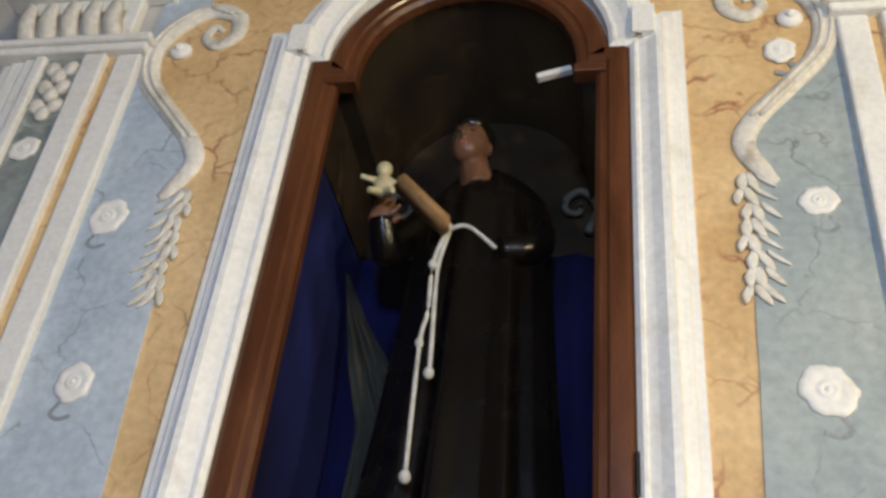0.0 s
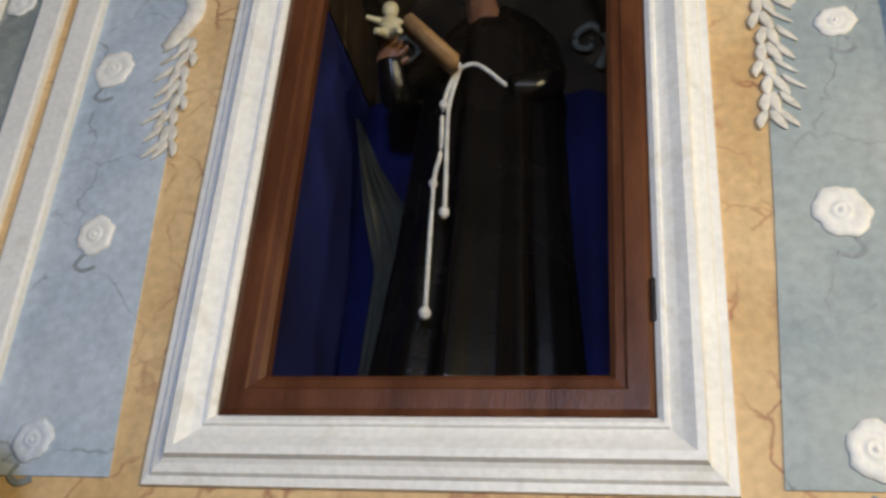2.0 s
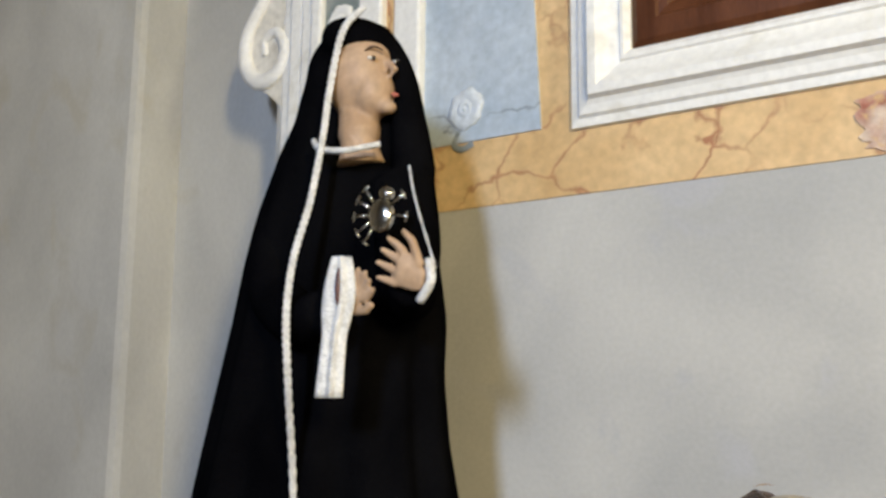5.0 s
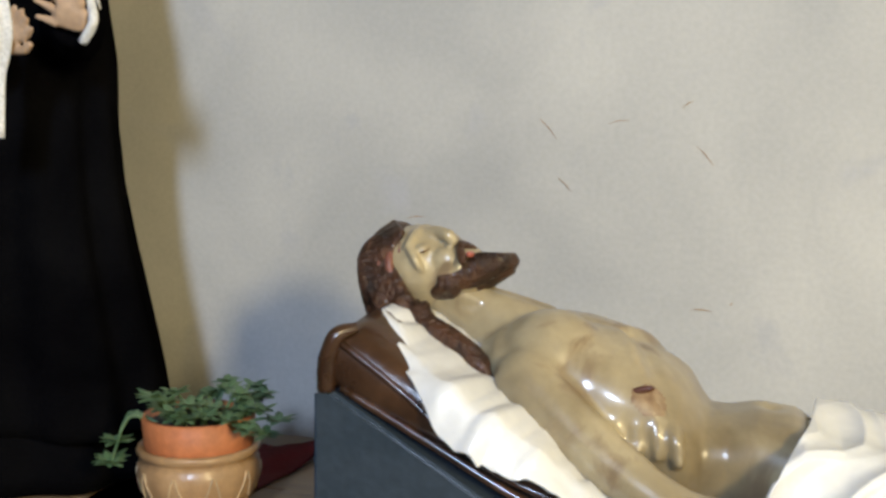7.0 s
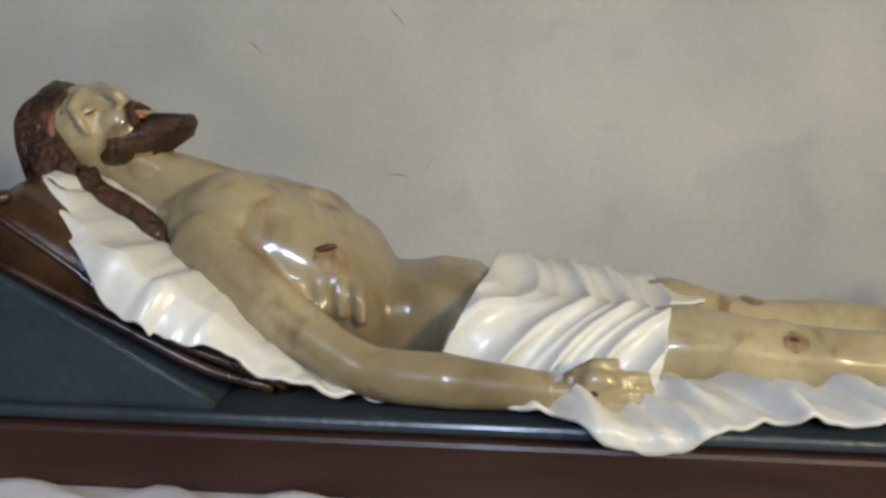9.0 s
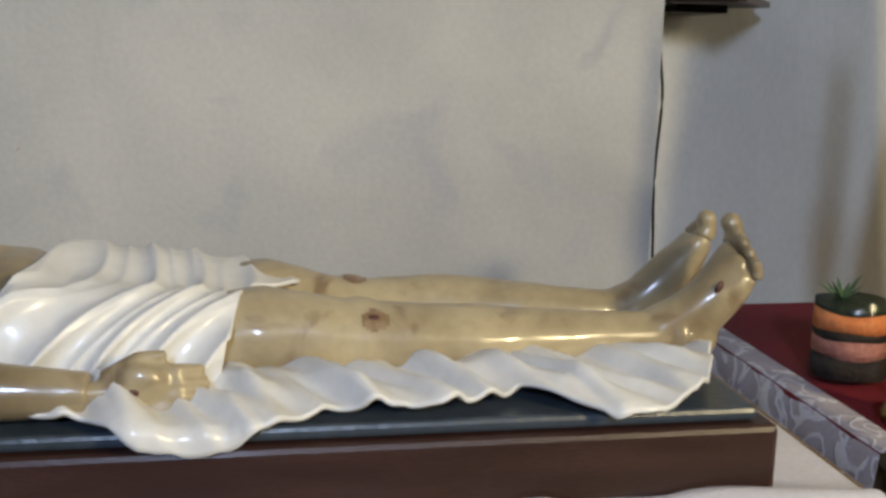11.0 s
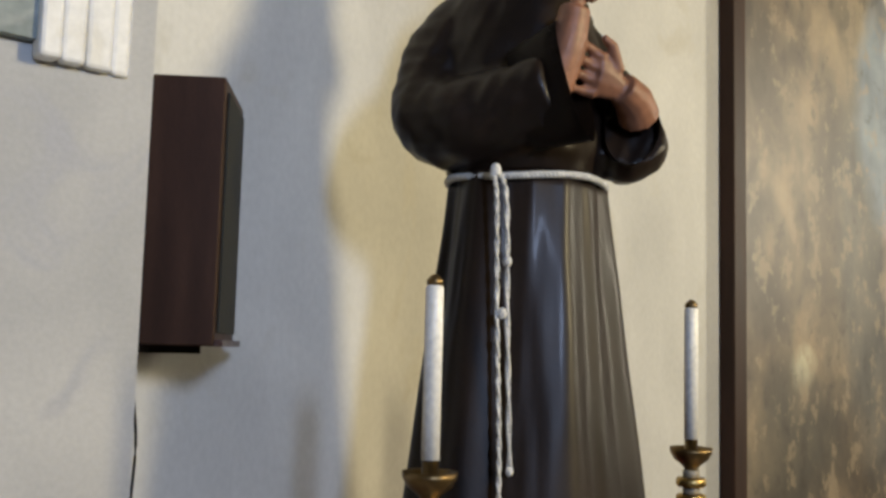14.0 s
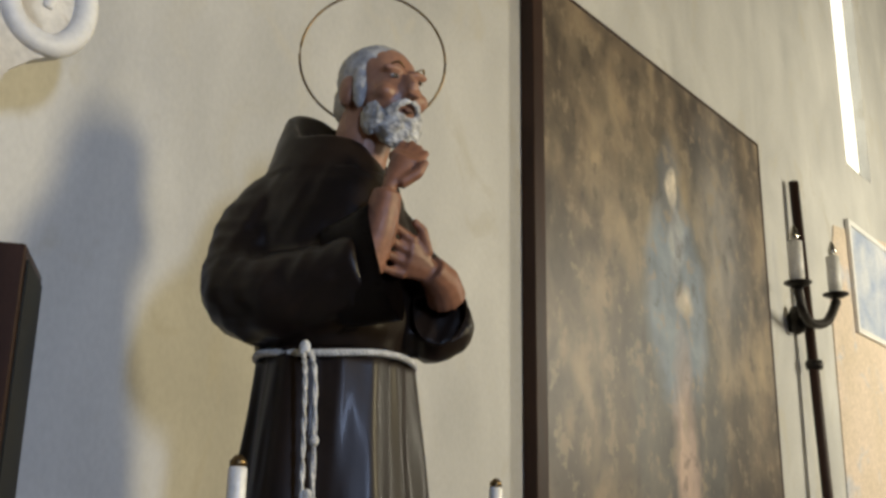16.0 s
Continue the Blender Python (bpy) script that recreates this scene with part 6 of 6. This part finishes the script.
# ---- painting ----
def painting_material():
    mt, n, l, b = shader("old_canvas", 0.45)
    tc = n.new("ShaderNodeTexCoord")
    vec = tc.outputs["Object"]
    wide = n.new("ShaderNodeMapping")
    wide.inputs["Scale"].default_value = (1.0, 1.0, 0.75)
    l.new(vec, wide.inputs["Vector"])
    big = noise_tex(n, l, 2.4, 10, wide.outputs[0], 0.2)
    col = ramp(n, l, big.outputs[0], [(0.36, (0.055, 0.040, 0.028)), (0.5, (0.12, 0.090, 0.060)), (0.64, (0.24, 0.185, 0.118))])
    d = noise_tex(n, l, 5, 4, vec)
    add = n.new("ShaderNodeVectorMath")
    add.operation = "MULTIPLY_ADD"
    l.new(d.outputs["Color"], add.inputs[0])
    add.inputs[1].default_value = (0.14, 0.14, 0.14)
    l.new(vec, add.inputs[2])

    def blot(x, z, rx, rz, colour, amount, soft=0.5):
        nonlocal col
        mp = n.new("ShaderNodeMapping")
        mp.inputs["Location"].default_value = (-(x + 0.07) / rx, 0, -(z + 0.07) / rz)
        mp.inputs["Scale"].default_value = (1 / rx, 0, 1 / rz)
        l.new(add.outputs[0], mp.inputs["Vector"])
        ln = n.new("ShaderNodeVectorMath")
        ln.operation = "LENGTH"
        l.new(mp.outputs[0], ln.inputs[0])
        f = ramp(n, l, ln.outputs["Value"], [(soft, (amount,) * 3), (1.0, (0, 0, 0))])
        col = mix(n, l, f, col, colour)

    blot(0.00, 1.95, 0.62, 0.62, (0.34, 0.27, 0.16), 0.6, 0.25)      # glow round the head
    blot(0.55, 2.1, 0.40, 0.8, (0.24, 0.24, 0.24), 0.6, 0.2)
    blot(0.02, 1.10, 0.52, 1.10, (0.075, 0.073, 0.070), 0.85, 0.75)        # cloak
    blot(0.02, 1.66, 0.34, 0.56, (0.16, 0.205, 0.26), 0.9, 0.7)        # blue shoulders
    blot(0.00, 2.20, 0.15, 0.30, (0.11, 0.115, 0.125), 0.9, 0.6)        # veil
    blot(0.02, 2.20, 0.065, 0.13, (0.50, 0.45, 0.38), 1.0, 0.6)       # head
    blot(0.04, 1.95, 0.10, 0.20, (0.42, 0.44, 0.46), 0.8, 0.4)
    blot(0.10, 1.68, 0.11, 0.10, (0.60, 0.52, 0.42), 1.0, 0.4)       # joined shape at the breast
    blot(0.05, 0.95, 0.14, 0.66, (0.42, 0.30, 0.24), 0.9, 0.4)        # rose fold
    blot(-0.70, 0.62, 0.10, 0.09, (0.45, 0.42, 0.30), 0.8, 0.3)
    blot(-0.80, 0.35, 0.45, 0.35, (0.06, 0.055, 0.045), 0.7, 0.4)
    mp2 = n.new("ShaderNodeMapping")
    mp2.inputs["Scale"].default_value = (1.0, 1.0, 0.7)
    l.new(vec, mp2.inputs["Vector"])
    g = noise_tex(n, l, 5.5, 12, mp2.outputs[0], 0.5)
    tone = ramp(n, l, g.outputs[0], [(0.36, (0.62, 0.62, 0.63)), (0.5, (0.97, 0.97, 0.97)), (0.66, (1.4, 1.36, 1.28))])
    col = mix(n, l, 1.0, col, tone, "MULTIPLY")
    worn = noise_tex(n, l, 11.0, 14, mp2.outputs[0], 0.0)
    worn.inputs["Roughness"].default_value = 0.72
    col = mix(n, l, ramp(n, l, worn.outputs[0], [(0.54, (0, 0, 0)), (0.60, (0.58, 0.58, 0.58))]), col, (0.27, 0.21, 0.135))
    col = mix(n, l, ramp(n, l, worn.outputs[0], [(0.36, (0.55, 0.55, 0.55)), (0.44, (0, 0, 0))]), col, (0.030, 0.022, 0.016))
    l.new(col, b.inputs["Base Color"])
    bp = n.new("ShaderNodeBump")
    bp.inputs["Strength"].default_value, bp.inputs["Distance"].default_value = 0.15, 0.01
    l.new(g.outputs[0], bp.inputs["Height"])
    l.new(bp.outputs[0], b.inputs["Normal"])
    return mt


t = thing("painting", (4.66, 0.21, 0.88), "large darkened canvas painting with a faded veiled shape", "painting")
part("canvas", box(3.60, 5.80, 0.193, 0.2105, 0.90, 3.645), painting_material(), t, "browned canvas with a pale blue cloaked shape")
for x0, x1, z0, z1 in ((3.525, 3.598, 0.88, 3.665), (5.802, 5.83, 0.88, 3.665), (3.599, 5.801, 0.88, 0.899), (3.599, 5.801, 3.646, 3.665)):
    part("frame_bar", box(x0, x1, 0.188 if x0 < 3.55 else 0.192, 0.248, z0, z1, 0.004), DARKWOOD, t, "dark wooden edge")

# ---- wall lamp, staff, far wall ----
t = thing("wall_lamp", (6.25, 0.245, 2.75), "black iron wall lamp with two candle tubes", "wall lamp")
part("arm", tube(smooth_path([(6.02, 0.10, 2.86), (6.06, 0.10, 2.74), (6.25, 0.12, 2.70), (6.50, 0.11, 2.75), (6.68, 0.10, 2.90)], 6), 0.028, None, 8), IRON, t, "", True)
part("wall_plate", turned(6.25, 0.2, [(0, 2.64), (0.045, 2.66), (0.05, 2.74), (0.03, 2.80), (0, 2.81)]), IRON, t, "", True)
for x, y, z, h in ((6.02, 0.10, 2.86, 0.26), (6.68, 0.10, 2.92, 0.26)):
    part("drip_pan", turned(x, y, [(0, z), (0.03, z), (0.075, z + 0.02), (0.075, z + 0.03), (0, z + 0.03)]), IRON, t, "", True)
    part("candle_tube", turned(x, y, [(0, z + 0.03), (0.040, z + 0.03), (0.040, z + h), (0, z + h)], None, 16), WAX, t, "white candle tube", True)
    part("bulb", turned(x, y, [(0, z + h), (0.018, z + h), (0.026, z + h + 0.04), (0.010, z + h + 0.09), (0, z + h + 0.10)], None, 14), SILVER, t, "", True)
t = thing("processional_staff", (6.40, 0.15, 0.0), "tall dark staff leaning against the wall", "staff")
part("pole", tube([(6.40, 0.13, 0.0), (6.395, 0.16, 1.8), (6.39, 0.20, 3.60)], [0.032, 0.030, 0.030], None, 12), DARKWOOD, t, "", True)
part("collar", turned(6.393, 0.17, [(0, 2.45), (0.045, 2.46), (0.05, 2.485), (0.045, 2.51), (0, 2.52)]), IRON, t, "", True)
o = part("rose_wall_panel", plate([(7.0, 0.4), (8.9, 0.4), (8.9, 3.78), (7.25, 3.55), (7.05, 3.0)], 0.242, 0.2495), ROSE, bpy.data.objects["wall_main_east"], "faded rose painted wall panel")
t = thing("framed_print", (8.0, 0.23, 2.9), "pale blue and white framed print on the wall", "picture")
part("print", box(7.55, 8.65, 0.225, 0.238, 2.90, 3.62), mat("pale_blue_print", (0.34, 0.42, 0.58), (0.70, 0.72, 0.74), 4, 60, 0.4), t, "pale blue print")
for x0, x1, z0, z1 in ((7.51, 7.548, 2.86, 3.66), (8.652, 8.69, 2.86, 3.66), (7.549, 8.651, 2.86, 2.898), (7.549, 8.651, 3.622, 3.66)):
    part("frame_bar", box(x0, x1, 0.215, 0.241, z0, z1), STUCCO, t)

# ---- niche statue ----
NX, NY, NZ = -0.13, 0.34, 2.40
pieces = []


def cassock(k, j):
    z = NZ + 0.02 + 1.255 * j
    r = np.interp(j, [0, 0.35, 0.75, 0.90, 0.96, 1.0], [0.235, 0.20, 0.175, 0.165, 0.11, 0.055])
    a = 2 * math.pi * k
    f = 0.020 * (1 - 0.8 * j) * (math.sin(10 * a) + 0.5 * math.sin(17 * a + 1))
    return Vector((NX + (r * 1.1 + f) * math.cos(a), NY + (r * 0.62 + f) * math.sin(a), z))


SAINTROBE = dull(mat("dark_brown_robe", (0.0022, 0.0018, 0.0017), (0.005, 0.004, 0.0036), 5, 90, 0.26, coat=0.1), 0.35)
pieces.append((loft([[cassock(i / 90, j / 26) for i in range(90)] for j in range(27)]), SAINTROBE))
bm = bmesh.new()
tube(smooth_path([(NX - 0.14, NY, 3.545), (NX - 0.24, NY - 0.07, 3.36), (NX - 0.25, NY - 0.13, 3.30), (NX - 0.26, NY - 0.19, 3.38)], 4), [0.055, 0.050, 0.045, 0.04], bm, 14)
tube(smooth_path([(NX + 0.13, NY, 3.545), (NX + 0.16, NY - 0.06, 3.36), (NX + 0.06, NY - 0.10, 3.32)], 4), [0.055, 0.055, 0.04], bm, 14)
pieces.append((melt(bm, 0.01, 3), SAINTROBE))
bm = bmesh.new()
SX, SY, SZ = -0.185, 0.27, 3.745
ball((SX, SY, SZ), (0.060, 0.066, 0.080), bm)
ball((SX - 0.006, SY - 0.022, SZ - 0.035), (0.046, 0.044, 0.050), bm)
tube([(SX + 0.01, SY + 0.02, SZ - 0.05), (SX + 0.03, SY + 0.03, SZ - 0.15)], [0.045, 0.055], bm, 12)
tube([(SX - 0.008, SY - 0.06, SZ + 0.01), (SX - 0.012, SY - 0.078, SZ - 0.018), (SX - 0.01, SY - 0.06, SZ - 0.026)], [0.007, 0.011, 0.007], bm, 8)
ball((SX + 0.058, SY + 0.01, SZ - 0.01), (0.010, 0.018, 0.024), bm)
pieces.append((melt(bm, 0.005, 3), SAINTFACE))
bm = bmesh.new()
ball((SX + 0.006, SY + 0.020, SZ + 0.030), (0.067, 0.070, 0.070), bm)
ball((SX + 0.002, SY - 0.012, SZ + 0.058), (0.056, 0.050, 0.036), bm)
pieces.append((bm, SAINTROBE))
for s in (-1, 1):
    pieces.append((ball((SX - 0.008 + s * 0.022, SY - 0.062, SZ + 0.006), (0.011, 0.005, 0.004), None, (0, 0, 0), 10, 6), EYE))
    pieces.append((tube([(SX - 0.008 + s * 0.008, SY - 0.066, SZ + 0.020), (SX - 0.008 + s * 0.024, SY - 0.066, SZ + 0.025), (SX - 0.008 + s * 0.040, SY - 0.052, SZ + 0.019)], [0.002, 0.003, 0.0015], None, 6), HAIR))
pieces.append((ball((SX - 0.010, SY - 0.064, SZ - 0.046), (0.014, 0.006, 0.005), None, (0, 0, 0), 10, 6), LIP))
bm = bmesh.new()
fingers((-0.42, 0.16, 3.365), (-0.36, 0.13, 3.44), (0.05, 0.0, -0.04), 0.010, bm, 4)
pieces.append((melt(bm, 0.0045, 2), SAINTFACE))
# book held slantwise, infant doll on it, cord
bm = bmesh.new()
r = bmesh.ops.create_cube(bm, size=1, matrix=pose(-0.27, 0.12, 3.395, 0, 44, 12) @ Matrix.Diagonal((0.20, 0.07, 0.030, 1)))
bmesh.ops.bevel(bm, geom=list(bm.edges), offset=0.004, segments=2, affect="EDGES")
pieces.append((bm, BOOK))
DOLL = mat("pale_infant_doll", (0.42, 0.36, 0.20), (0.52, 0.46, 0.28), 9, 60, 0.4)
bm = bmesh.new()
ball((-0.385, 0.085, 3.495), (0.024, 0.022, 0.026), bm)
ball((-0.380, 0.085, 3.435), (0.030, 0.024, 0.040), bm)
tube([(-0.395, 0.085, 3.455), (-0.42, 0.07, 3.45), (-0.445, 0.06, 3.455)], [0.011, 0.010, 0.008], bm, 8)
tube([(-0.365, 0.085, 3.455), (-0.345, 0.07, 3.435)], [0.011, 0.008], bm, 8)
tube([(-0.39, 0.08, 3.41), (-0.41, 0.05, 3.395)], [0.014, 0.010], bm, 8)
tube([(-0.37, 0.08, 3.41), (-0.34, 0.05, 3.39)], [0.014, 0.010], bm, 8)
pieces.append((melt(bm, 0.004, 3), DOLL))
for pts in ([(-0.205, 0.19, 3.36), (-0.15, 0.185, 3.365), (-0.07, 0.20, 3.30)], [(-0.205, 0.19, 3.365), (-0.235, 0.185, 3.25), (-0.235, 0.185, 3.08), (-0.245, 0.18, 2.98), (-0.24, 0.18, 2.62)], [(-0.20, 0.19, 3.36), (-0.222, 0.185, 3.22), (-0.215, 0.185, 3.0), (-0.212, 0.185, 2.90)]):
    pieces.append((tube(smooth_path(pts, 6), 0.0065, None, 7), ROPE))
for c, rr in (((-0.205, 0.185, 3.362), 0.013), ((-0.236, 0.18, 3.235), 0.012), ((-0.246, 0.178, 2.985), 0.012), ((-0.212, 0.182, 2.90), 0.014), ((-0.24, 0.178, 2.62), 0.015)):
    pieces.append((ball(c, (rr, rr, rr * 1.2), None, (0, 0, 0), 10, 8), ROPE))
pieces.append((turned(NX, NY, [(0, NZ - 0.035), (0.25, NZ - 0.035), (0.25, NZ + 0.02), (0, NZ + 0.02)], None, 30), NICHEDARK))
sculpture("niche_statue", pieces, (NX, NY, NZ - 0.035), "dark robed statue holding a book and infant doll behind glass", "statue")
